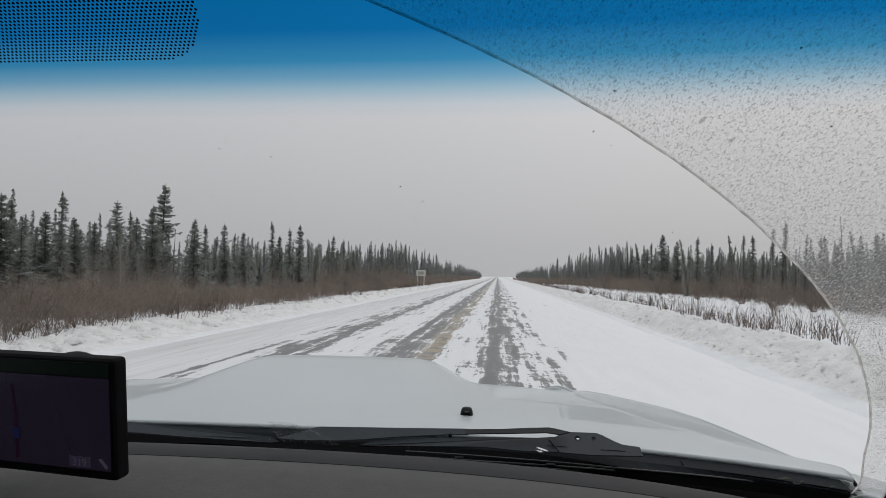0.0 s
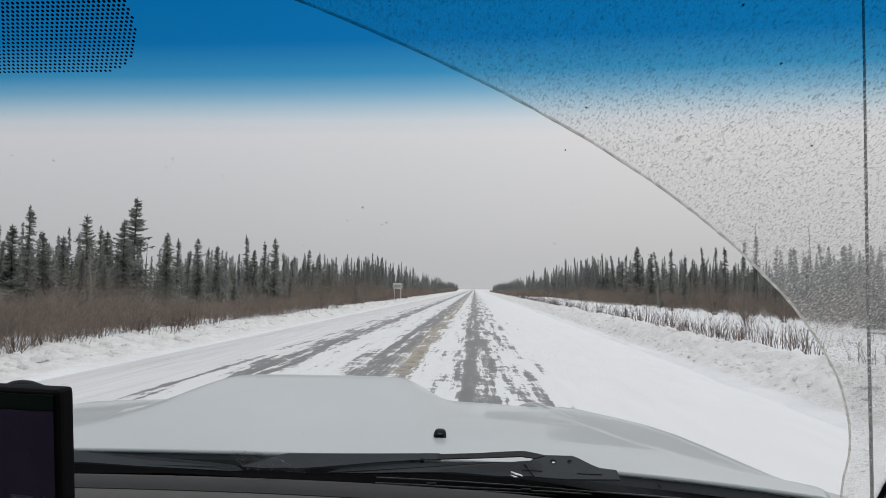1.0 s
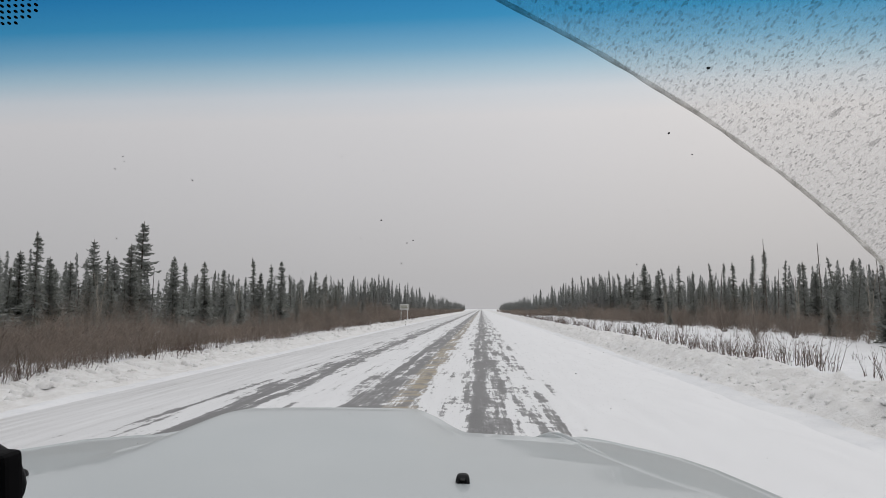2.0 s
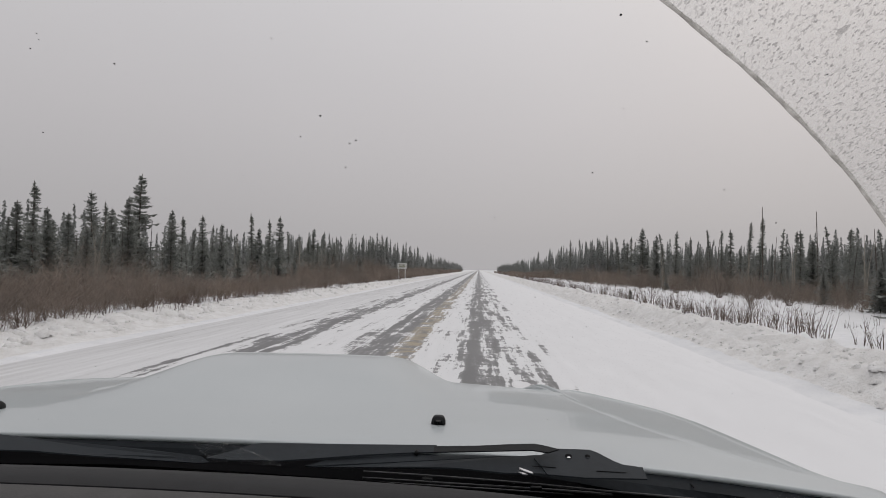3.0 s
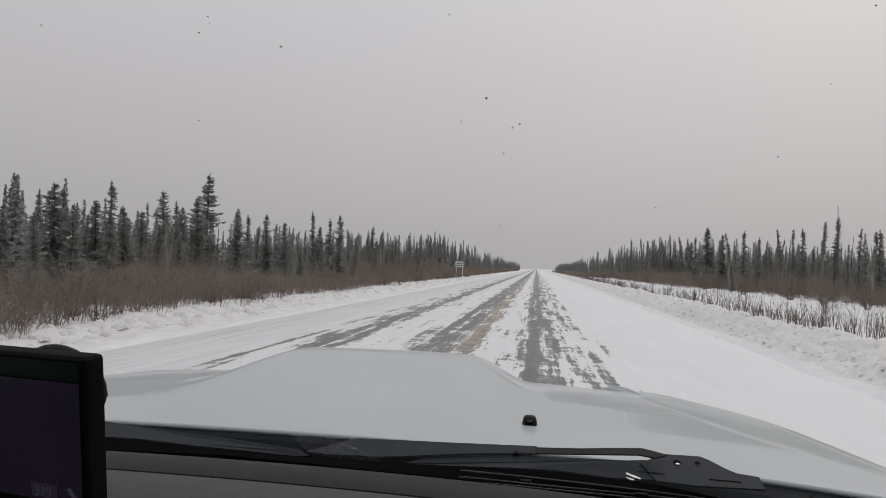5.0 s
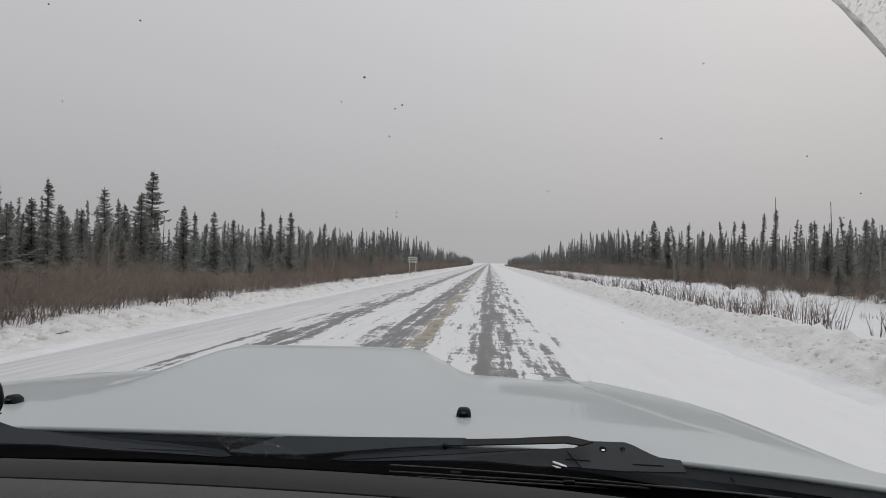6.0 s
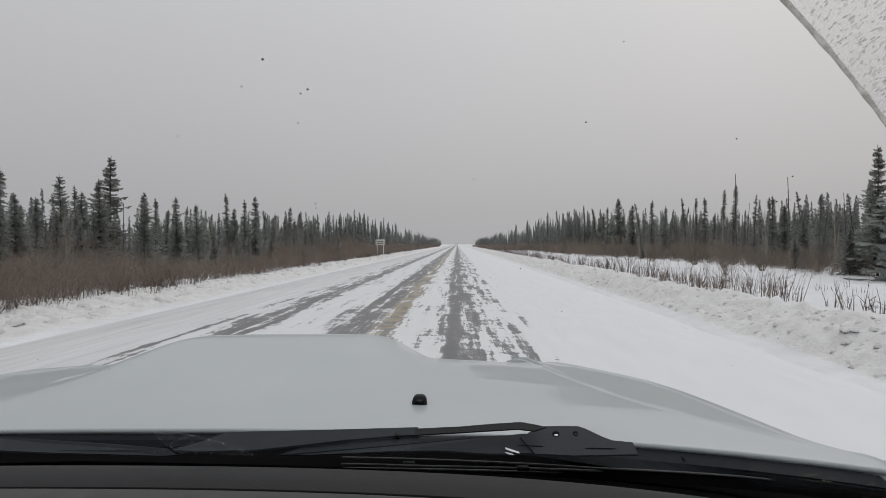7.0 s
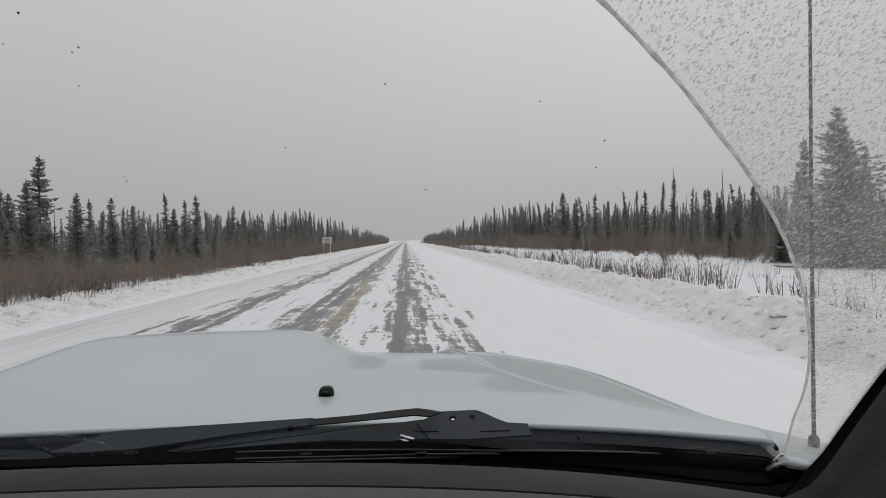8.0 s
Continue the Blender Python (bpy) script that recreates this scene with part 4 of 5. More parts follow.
def shoulder(x, y, side=1):
    """The fender's top: nearly flat, falling a little forward and outward."""
    if side < 0:
        return 1.170 - 0.07 * (y - 1.3) - 0.45 * max(0.0, y - 2.0) ** 2
    return 1.1786 - 0.082 * (y - 1.2) - 0.12 * (x - 0.80) - 0.45 * max(0.0, y - 1.7) ** 2 + 0.004 * (1 - smooth01(0.78, 0.98, y))


def fender_at(side):
    def at(u, v):
        y = 0.68 + u * 1.505
        xi, xo = seam(y) + 0.005, outer(y, side)
        if v <= 0.7:
            q = v / 0.7
            x = xi + (xo - xi) * q
            return outside((side * x, y, shoulder(x, y, side) + (0.004 + 0.004 * (1 - q)) * (1 - smooth01(0.80, 1.0, y)) + 0.010 * (1 - q) * smooth01(0.80, 0.9, y) * (1 - smooth01(0.90, 1.15, y)) + 0.006 * max(0.0, 1 - abs(q - 0.05) / 0.05) * smooth01(0.85, 1.0, y) - 0.035 * max(0.0, 1 - 40 * q) + 0.003 * smooth01(0.95, 1.0, q)))
        q = (v - 0.7) / 0.3
        x = xo + (0.90 - 0.25 * smooth01(1.7, 2.3, y) - xo) * math.sin(q * 1.57) ** 0.8
        return outside((side * x, y, shoulder(xo, y, side) + 0.003 - q ** 0.9 * (shoulder(xo, y, side) - 0.72)))
    return at


for side in (-1, 1):
    v, f = sheet(fender_at(side), lin(0, 1, 60), [0, 0.0175] + lin(0.035, 0.7, 21) + lin(0.71, 1, 14), (-0.012 * side, 0, -0.004))
    if side < 0:
        f = [tuple(reversed(q)) for q in f]
    mesh_part("fender", v, [tuple(reversed(q)) for q in f], M_PAINT, car, "white front fender", True)

    # thin dark bar added in place of the dark line of the open gap
    ys = lin(0.735, 0.90, 14)
    tube("gap_seal", [Vector((side * (seam(y) + 0.003), y, max(hood_z(seam(y), y) - 0.011, shoulder(seam(y), y, side)) + 0.001)) for y in ys], [0.0022] * 14, M_RUBBER, car, "dark bar standing in for the open hood gap", 6)

# washer nozzles on the hood
def nozzle_ring(k, y, nx, z):
    """An arch with a flat foot, k times full size."""
    arch = [(0.0095 * k * math.copysign(abs(math.cos(a)) ** 0.6, math.cos(a)), 0.0125 * k * math.sin(a) ** 0.7) for a in lin(0.0, math.pi, 17)]
    return [(nx + a, y, z + b) for a, b in arch]


for nx in (-0.305, 0.312):
    z = hood_z(nx, 0.968) - 0.0012
    rings = [nozzle_ring(0.62, 0.9585, nx, z), nozzle_ring(0.90, 0.9592, nx, z), nozzle_ring(1.0, 0.9615, nx, z), nozzle_ring(0.97, 0.972, nx, z), nozzle_ring(0.62, 0.980, nx, z), nozzle_ring(0.2, 0.983, nx, z)]
    v = [p for r in rings for p in r]
    f = [(i * 17 + j, i * 17 + j + 1, (i + 1) * 17 + j + 1, (i + 1) * 17 + j) for i in range(5) for j in range(16)] + [tuple(range(17)), tuple(range(85, 102))]
    noz = mesh_part("washer_nozzle", v, f, M_PLASTIC, car, "small black washer nozzle", True)
    slab("jet", (0.0065, 0.003, 0.0022), (nx, 0.9580, z + 0.0068), M_DASH, noz, bevel=0.0008)

# cowl between hood and windscreen: flat panel, then a stepped drain with two edge strips and clips
COWL_WIDE = [(0.012, -0.012), (-0.001, -0.006), (-0.018, -0.012), (-0.030, -0.019), (-0.034, -0.026), (-0.040, -0.034), (-0.046, -0.048), (-0.046, -0.066)]
COWL_SLIM = [(0.012, -0.012), (-0.001, -0.006), (-0.008, -0.010), (-0.012, -0.016), (-0.018, -0.024), (-0.028, -0.034), (-0.040, -0.048), (-0.046, -0.066)]


def cowl_at(x, k):
    if isinstance(k, int):
        w = smooth01(0.40, 0.55, x)
        dy, dz = [a + (b - a) * w for a, b in zip(COWL_SLIM[k], COWL_WIDE[k])]
    else:
        dy, dz = k
    dz -= 0.022 * smooth01(0.752, 0.77, abs(x))
    return outside((x, rear(x) + dy, hood_z(x, rear(x)) + dz), 0.0045)


v, f = sheet(cowl_at, lin(-0.79, 0.79, 70), range(4), (0, 0, -0.003))
cowl = mesh_part("cowl", v, f, M_PANEL, car, "dark grey plastic cowl panel", False)
v, f = sheet(lambda x, k: cowl_at(x, k + 3), lin(-0.79, 0.79, 70), range(len(COWL_WIDE) - 3), (0, 0, -0.012))
mesh_part("drain", v, f, M_FRIT, cowl, "black rain channel under the cowl", False)
for dy, dz, r in ((-0.0345, -0.0185, 0.0011), (-0.0390, -0.0240, 0.0013), (-0.0440, -0.0305, 0.0011)):
    tube("edge_strip", [cowl_at(x, (dy, dz)) for x in lin(0.24, 0.75, 40)], [r] * 40, M_STRIP, cowl, "grey rubber edge strip", 6)
for x in lin(0.31, 0.66, 4):
    c = cowl_at(x, (-0.0345, -0.0235))
    slab("clip", (0.012, 0.007, 0.004), c, M_PLASTIC, cowl, bevel=0.001)
for x in (-0.56, 0.585):
    slab("panel_joint", (0.0012, 0.016, 0.0008), cowl_at(x, (-0.0105, -0.0088)), M_FRIT, cowl, bevel=0.0)
rnd = random.Random(15)
lv, lf = [], []
for _ in range(60):
    x, k = 0.785 - 0.10 * rnd.random() ** 1.5, rnd.random()
    c = cowl_at(x, (-0.016 - 0.026 * k, -0.009 - 0.022 * k))
    a, l = rnd.uniform(-0.5, 0.5), rnd.uniform(0.0015, 0.0048)
    d = Vector((math.cos(a), math.sin(a) * 0.6, rnd.uniform(-0.1, 0.1))) * l
    o = len(lv)
    lv += [c - d, c + Vector((0, 0.0006, 0.0008)), c + d, c + Vector((0, -0.0006, -0.0004))]
    lf += [(o, o + 1, o + 2), (o, o + 2, o + 3)]
tagged(mesh_part("leaf_litter", lv, lf, M_LITTER, cowl, "dry leaf and needle litter"), kind="stuff")
pts = [Vector((x, rear(x) + 0.014, hood_z(x, rear(x)) - 0.015)) for x in lin(-0.74, 0.74, 60)]
tube("hood_seal", pts, [0.006] * 60, M_RUBBER, car, "black rubber hood seal", 8)

# windscreen
wind = empty("windshield")
wind.parent = car
ss = lin(-0.19, 0.70, 40)
v, f = sheet(lambda u, s: on_glass(u * glass_edge(s), s, -0.003), lin(-1, 1, 41), ss)
glass = mesh_part("glass", v, f, M_GLASS, wind, "clear windscreen with a blue shade band", True)
glass.visible_shadow = False
# black band round the edge of the glass
for side in (-1, 1):
    v, f = sheet(lambda s, w: on_glass(side * (glass_edge(s) + 0.002 - w), s, -0.007), lin(-0.19, 0.70, 40), [0, 0.018, 0.036], (0, 0.0012, -0.002))
    mesh_part("edge_band", v, f, M_FRIT, wind, "black ceramic edge band")
    dv, df = [], []
    for k in range(300):
        s = -0.13 + 0.83 * k / 300
        for row, rad in ((0.0366, 0.0009), (0.0382, 0.0006)):
            c = on_glass(side * (glass_edge(s) + 0.002 - row), s + (0.0014 if row > 0.037 else 0), -0.007)
            o = len(dv)
            dv += [c + Vector((rad * math.cos(a), -COS * rad * math.sin(a), SIN * rad * math.sin(a))) for a in lin(0, 5.236, 6)]
            df.append(tuple(range(o, o + 6)))
    tagged(mesh_part("edge_dots", dv, df, M_FRIT, wind), kind="stuff")
LOWER = [(0.0, -0.022), (0.054, -0.026), (0.21, -0.038), (0.401, -0.060), (0.513, -0.077), (0.611, -0.100), (0.687, -0.120), (0.725, -0.126), (0.745, -0.125), (0.757, -0.120), (0.765, -0.108), (0.769, -0.09), (0.771, -0.065), (0.775, -0.03), (0.778, 0.04)]
v, f = sheet(lambda x, q: on_glass(x, curve(LOWER, abs(x)) * (1 - q) - 0.19 * q, -0.007), lin(-0.778, -0.74, 10) + lin(-0.73, 0.73, 41) + lin(0.74, 0.778, 10), lin(0, 1, 5))
mesh_part("lower_band", v, f, M_FRIT, wind, "black lower edge band")
# dotted shade pad behind the mirror
dv, df = [], []
pitch = 0.00225
for j in range(78):
    s = 0.5515 + j * pitch * 0.866
    if s > 0.688:
        break
    for i in range(-112, 113):
        x = (i + 0.5 * (j % 2)) * pitch
        edge = 0.2105 + 0.12 * (s - 0.55) - 0.026 + 0.026 * math.sqrt(max(0.0, 1 - max(0.0, 1 - (s - 0.550) / 0.026) ** 2))
        if abs(x) > edge:
            continue
        rad = 0.00066 + 0.00020 * smooth01(0.55, 0.62, s)
        c = on_glass(x, s, -0.007)
        o = len(dv)
        dv += [c + Vector((rad * math.cos(a), -COS * rad * math.sin(a), SIN * rad * math.sin(a))) for a in lin(0, 5.236, 6)]
        df.append(tuple(range(o, o + 6)))
tagged(mesh_part("dotted_shade_pad", dv, df, M_FRIT, wind, "black dotted sun shade print"), kind="stuff")

# salt film outside the wiper's sweep
ARC_X, ARC_S = -0.0738, -0.1528


def arc_r(a):
    return 0.8155 + 0.010 * (1 - smooth01(0.12, 0.26, a))


def salt_at(a, q):
    """From the wiper's arc out to the edge of the glass."""
    ca, sa = math.cos(a), math.sin(a)
    far = 0.0
    for k in range(60):
        r = arc_r(a) + k * 0.006
        x, s = ARC_X + r * ca, ARC_S + r * sa
        if s > 0.70 or x > glass_edge(s) - 0.002:
            break
        far = r
    r = arc_r(a) + max(0.0005, far - arc_r(a)) * q
    wob = 0.0005 * noise.noise((a * 22, 0.5, 0)) * (1 - q)
    return on_glass(ARC_X + (r + wob) * ca, ARC_S + (r + wob) * sa, 0.002)


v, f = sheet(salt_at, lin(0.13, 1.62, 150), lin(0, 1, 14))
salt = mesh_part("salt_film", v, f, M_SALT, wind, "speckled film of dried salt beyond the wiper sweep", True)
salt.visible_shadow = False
rnd = random.Random(5)
def ridge_at(a, q):
    w = 0.0005 * noise.noise((a * 22, 0.5, 0)) + (q - 0.5) * 0.0017 * (1 + 0.45 * noise.noise((a * 70, 3.0, 0)))
    return on_glass(ARC_X + (arc_r(a) + w) * math.cos(a), ARC_S + (arc_r(a) + w) * math.sin(a), 0.0026 + 0.0005 * math.sin(3.14 * q))


v, f = sheet(ridge_at, lin(0.10, 1.66, 400), lin(0, 1, 4))
mesh_part("salt_ridge", v, f, M_RIDGE, wind, "thin ridge of dirt at the end of the wiper sweep", True).visible_shadow = False


def speck(x, s, r, mat, parent, name="dirt_speck"):
    rr = random.Random(int(x * 9999) + int(s * 77777))
    c = on_glass(x, s, 0.002)
    ring = [c + Vector((r * rr.uniform(0.6, 1.3) * math.cos(a), -COS * r * rr.uniform(0.6, 1.2) * math.sin(a), SIN * r * math.sin(a))) for a in lin(0, 5.385, 7)]
    top = on_glass(x, s, 0.002 + r * 0.6)
    verts = ring + [top]
    faces = [(i, (i + 1) % 7, 7) for i in range(7)] + [tuple(reversed(range(7)))]
    return verts, faces


def drop_material():
    """Dried droplets that let some light through; dark tones painted for refraction, pale ones for highlights."""
    n = Nodes("dried_droplets")
    g = n.add("NewGeometry")
    tone = n.ramp(g.outputs["Random Per Island"], [(0.0, (0.24, 0.237, 0.23)), (0.6, (0.40, 0.395, 0.39)), (0.85, (0.50, 0.50, 0.495)), (1.0, (0.66, 0.66, 0.66))])
    tr, tl, mx = n.add("BsdfTransparent"), n.add("BsdfTranslucent"), n.add("MixShader")
    n.link(tone, tl.inputs["Color"])
    mx.inputs[0].default_value = 0.50
    n.link(tr.outputs[0], mx.inputs[1])
    n.link(tl.outputs[0], mx.inputs[2])
    return n.done(mx.outputs[0])


def droplets(count):
    """Small droplets beyond the wiper's sweep, drawn out by the wind."""
    rr = random.Random(31)
    dv_, df_ = [], []
    while len(df_) < count:
        a = rr.uniform(0.14, 1.6)
        r = arc_r(a) + 0.003 + 0.30 * rr.random()
        x, s = ARC_X + r * math.cos(a), ARC_S + r * math.sin(a)
        if s > 0.68 or x > glass_edge(s) - 0.044 or rr.random() < 0.8 * smooth01(0.53, 0.585, s):
            continue
        long = rr.uniform(0.0004, 0.0010) * (1.8 if rr.random() < 0.05 else 1.0)
        wide, turn = rr.uniform(0.00028, 0.00055), math.atan2(1.8 * math.sin(a), math.cos(a)) + rr.gauss(0.0, 0.4)
        o = len(dv_)
        for k in range(7):
            q = 2 * math.pi * k / 7
            u, w = long * math.cos(q) * rr.uniform(0.8, 1.15), wide * math.sin(q) * rr.uniform(0.8, 1.15)
            dv_.append(on_glass(x + u * math.cos(turn) - w * math.sin(turn), s + u * math.sin(turn) + w * math.cos(turn), 0.0026))
        df_.append(tuple(range(o, o + 7)))
    for x, s, long in ((0.465, 0.496, 0.0026), (0.484, 0.481, 0.0024), (0.485, 0.498, 0.0026), (0.417, 0.517, 0.0016), (0.56, 0.43, 0.0020), (0.60, 0.36, 0.0022), (0.52, 0.52, 0.0024)):
        o = len(dv_)
        for k in range(11):
            q = 2 * math.pi * k / 11
            u, w = long * math.cos(q) * rr.uniform(0.75, 1.2), 0.55 * long * math.sin(q) * rr.uniform(0.75, 1.2)
            dv_.append(on_glass(x + 0.6 * u - 0.8 * w, s + 0.8 * u + 0.6 * w, 0.0030))
        df_.append(tuple(range(o, o + 11)))
    return dv_, df_


v, f = droplets(9000)
drops = tagged(mesh_part("salt_droplets", v, f, drop_material(), wind, "dried grey droplets of salt water"), kind="stuff")
drops.visible_shadow = False
SPECKS = [(0.218, 0.472, 0.0013), (0.194, 0.486, 0.001), (0.295, 0.445, 0.0017), (0.308, 0.431, 0.0014), (0.305, 0.429, 0.0011), (0.284, 0.433, 0.0009), (0.251, 0.408, 0.0009), (0.409, 0.490, 0.0018),
          (0.420, 0.479, 0.001), (0.124, 0.485, 0.0012), (0.101, 0.423, 0.0009), (0.284, 0.483, 0.0009), (0.416, 0.518, 0.002), (0.47, 0.40, 0.0012), (0.50, 0.36, 0.0014), (0.40, 0.33, 0.0009)]
sv, sf = [], []
rnd = random.Random(8)
small = [(rnd.uniform(-0.5, 0.6), rnd.uniform(0.02, 0.5), rnd.uniform(0.0002, 0.00045)) for _ in range(110)]
blots = [(ARC_X + r * math.cos(a), ARC_S + r * math.sin(a), rnd.uniform(0.0002, 0.0007)) for r, a in ((arc_r(0.8) + rnd.uniform(0.01, 0.22), rnd.uniform(0.35, 1.4)) for _ in range(55))]
for x, s, r in [(x, s, 0.30 * r) for x, s, r in SPECKS] + small + [b for b in blots if b[1] < 0.66 and b[0] < glass_edge(b[1]) - 0.02]:
    a_, b_ = speck(x, s, r, M_DIRT, wind)
    sf += [tuple(i + len(sv) for i in q) for q in b_]
    sv += a_
tagged(mesh_part("dirt_specks", sv, sf, M_DIRT, wind, "dark specks of road dirt on the glass"), kind="stuff")

# cracked clear film at the foot of the glass
prism("clear_film", [(0.088, 0.029), (0.086, -0.005), (0.091, -0.032), (0.160, -0.037), (0.145, -0.005), (0.116, 0.029)], on_glass, 0.0025, 0.004, M_FILM, wind, "cracked clear film stuck to the glass")


def lean(z):
    """Lays a flat piece on a plane that rises forward over the cowl, at height z."""
    def place(a, b, h):
        return outside((a, b, z + 0.45 * (b - 0.79) + h), 0.002)
    return place


def oval(x, y, rx_, ry_):
    return [(x + rx_ * math.cos(a), y + ry_ * math.sin(a)) for a in lin(0, 5.76, 12)]


wiper = empty("wiper")
wiper.parent = car
prism("arm_plate", [(0.4229, 0.7828), (0.4314, 0.7878), (0.4395, 0.7936), (0.4497, 0.7972), (0.4679, 0.7972), (0.4826, 0.7971), (0.4897, 0.7935), (0.5039, 0.7827), (0.5125, 0.7779), (0.5318, 0.7751), (0.5328, 0.7602), (0.4716, 0.7588), (0.4345, 0.7613)],
      lean(1.268), -0.0015, 0.0, M_COWL, wiper, "dark grey wiper arm plate")
for hx, hy, r, mat in ((0.4586, 0.7862, 0.0036, M_STEEL), (0.4783, 0.7871, 0.0026, M_COWL)):
    prism("hole", oval(hx, hy, r, 0.9 * r), lean(1.268), 0.0003, 0.0006, M_FRIT, wiper)
    prism("bolt", oval(hx, hy - 0.0022, 0.55 * r, 0.32 * r), lean(1.268), 0.0007, 0.0010, mat, wiper)
for x0, y0, x1, y1 in ((0.4194, 0.7713, 0.4437, 0.7702), (0.4841, 0.7677, 0.5132, 0.7669)):
    prism("groove", [(x0, y0), (x1, y1), (x1, y1 - 0.0008), (x0, y0 - 0.0008)], lean(1.268), 0.0003, 0.0006, M_FRIT, wiper)
prism("arm", [(0.3188, 0.7780), (0.3641, 0.7808), (0.3983, 0.7846), (0.4238, 0.7866), (0.4374, 0.7832), (0.4481, 0.7798), (0.4362, 0.7747), (0.4200, 0.7774), (0.3639, 0.7730), (0.3191, 0.7699)],
      lean(1.280), -0.0012, 0.0, M_PLASTIC, wiper, "black wiper arm")
prism("arm_end", [(0.0823, 0.7642), (0.1047, 0.7745), (0.1185, 0.7823), (0.1245, 0.7858), (0.1328, 0.7878), (0.2422, 0.7909), (0.3205, 0.7936), (0.3227, 0.7834), (0.3015, 0.7824), (0.2446, 0.7760), (0.1943, 0.7684), (0.1609, 0.7639), (0.1379, 0.7636), (0.1093, 0.7623)],
      lean(1.270), -0.0015, 0.0, M_COWL, wiper, "dark grey wiper arm end")
blade = prism("blade", [(0.1867, 0.7604), (0.2096, 0.7726), (0.2503, 0.7775), (0.2986, 0.7835), (0.3187, 0.7844), (0.4099, 0.7869), (0.4271, 0.7892), (0.4438, 0.7876), (0.4512, 0.7645), (0.3913, 0.7632), (0.3418, 0.7674), (0.2971, 0.7668), (0.2188, 0.7618), (0.1968, 0.7586)],
              lean(1.2665), -0.0015, 0.0, M_COWL, wiper, "dark grey wiper blade cover")
tube("joint_pin", [lean(1.269)(0.300, 0.781, 0), lean(1.269)(0.300, 0.7855, 0)], [0.0024, 0.0024], M_PLASTIC, wiper, n=8)
prism("clip", [(0.4069, 0.7675), (0.4132, 0.7648), (0.4194, 0.7619), (0.4202, 0.7598), (0.4129, 0.7619), (0.4067, 0.7653)], lean(1.2685), 0.0, 0.0008, M_STEEL, blade, "bright steel clip")
prism("clip", [(0.4053, 0.7616), (0.4101, 0.7607), (0.4147, 0.7585), (0.4098, 0.7586)], lean(1.2685), 0.0, 0.0008, M_STEEL, blade, "bright steel clip")
wiper = empty("wiper")
wiper.parent = car
prism("arm_plate", [(-0.2412, 0.8123), (-0.1938, 0.8035), (-0.1693, 0.7957), (-0.1467, 0.7932), (-0.0660, 0.7866), (0.0119, 0.7802), (0.0722, 0.7742), (0.0859, 0.7655), (0.0720, 0.7611), (-0.0426, 0.7691), (-0.1129, 0.7731), (-0.1684, 0.7723), (-0.2061, 0.7722)],
      lean(1.264), -0.0015, 0.0, M_COWL, wiper, "dark grey wiper arm plate")
prism("arm", [(-0.30, 0.800), (-0.24, 0.806), (-0.19, 0.801), (-0.20, 0.794), (-0.30, 0.788)], lean(1.276), -0.0012, 0.0, M_PLASTIC, wiper, "black wiper arm")

# antenna on the fender
ant = tube("antenna_rod", [(0.839, 0.80, 1.19), (0.842, 0.80, 1.5), (0.846, 0.80, 1.75), (0.85, 0.80, 2.05)], [0.0022, 0.0019, 0.0016, 0.0012], M_ROD, car, "thin dark antenna rod", 8)
tube("antenna_foot", [(0.838, 0.80, 1.09), (0.838, 0.80, 1.19), (0.839, 0.80, 1.205), (0.839, 0.80, 1.225), (0.839, 0.80, 1.228)], [0.011, 0.009, 0.0065, 0.0055, 0.003], M_PLASTIC, ant, "black antenna foot", 10)

# dashboard
DASH = [(0.79, 1.20), (0.735, 1.252), (0.722, 1.258), (0.705, 1.2605), (0.685, 1.259), (0.668, 1.2545), (0.660, 1.252)]
v, f = sheet(lambda u, k: (u * 0.765, DASH[k][0] - 0.07 * abs(u) ** 4 - 0.012 * u * u, DASH[k][1] - 0.026 * u * u - 0.012 * u ** 4), lin(-1, 1, 50), range(len(DASH)), (0, -0.004, -0.03))
mesh_part("dash_rail", v, f, M_TRIM, car, "dark rounded rail along the dashboard's far edge", True)
TOP = [(0.659, 1.250), (0.6575, 1.261), (0.652, 1.2635), (0.60, 1.264), (0.50, 1.262), (0.36, 1.258), (0.27, 1.245), (0.225, 1.21), (0.21, 1.15), (0.22, 0.95)]
v, f = sheet(lambda u, k: (u * 0.765, TOP[k][0] - 0.07 * abs(u) ** 4 - 0.012 * u * u, TOP[k][1] - 0.026 * u * u - 0.012 * u ** 4), lin(-1, 1, 50), range(len(TOP)), (0, 0.01, -0.03))
mesh_part("dashboard", v, f, M_DASH, car, "grained dark grey dashboard", True)

# thin black strip added where rail and dashboard meet
v, f = tube_data([(u * 0.765, 0.6615 - 0.07 * abs(u) ** 4 - 0.012 * u * u, 1.2585 - 0.026 * u * u - 0.012 * u ** 4) for u in lin(-1, 1, 50)], [0.0030] * 50, 8, 0)
mesh_part("joint_seal", v, f, M_FRIT, car, "thin black strip between rail and dashboard", True)

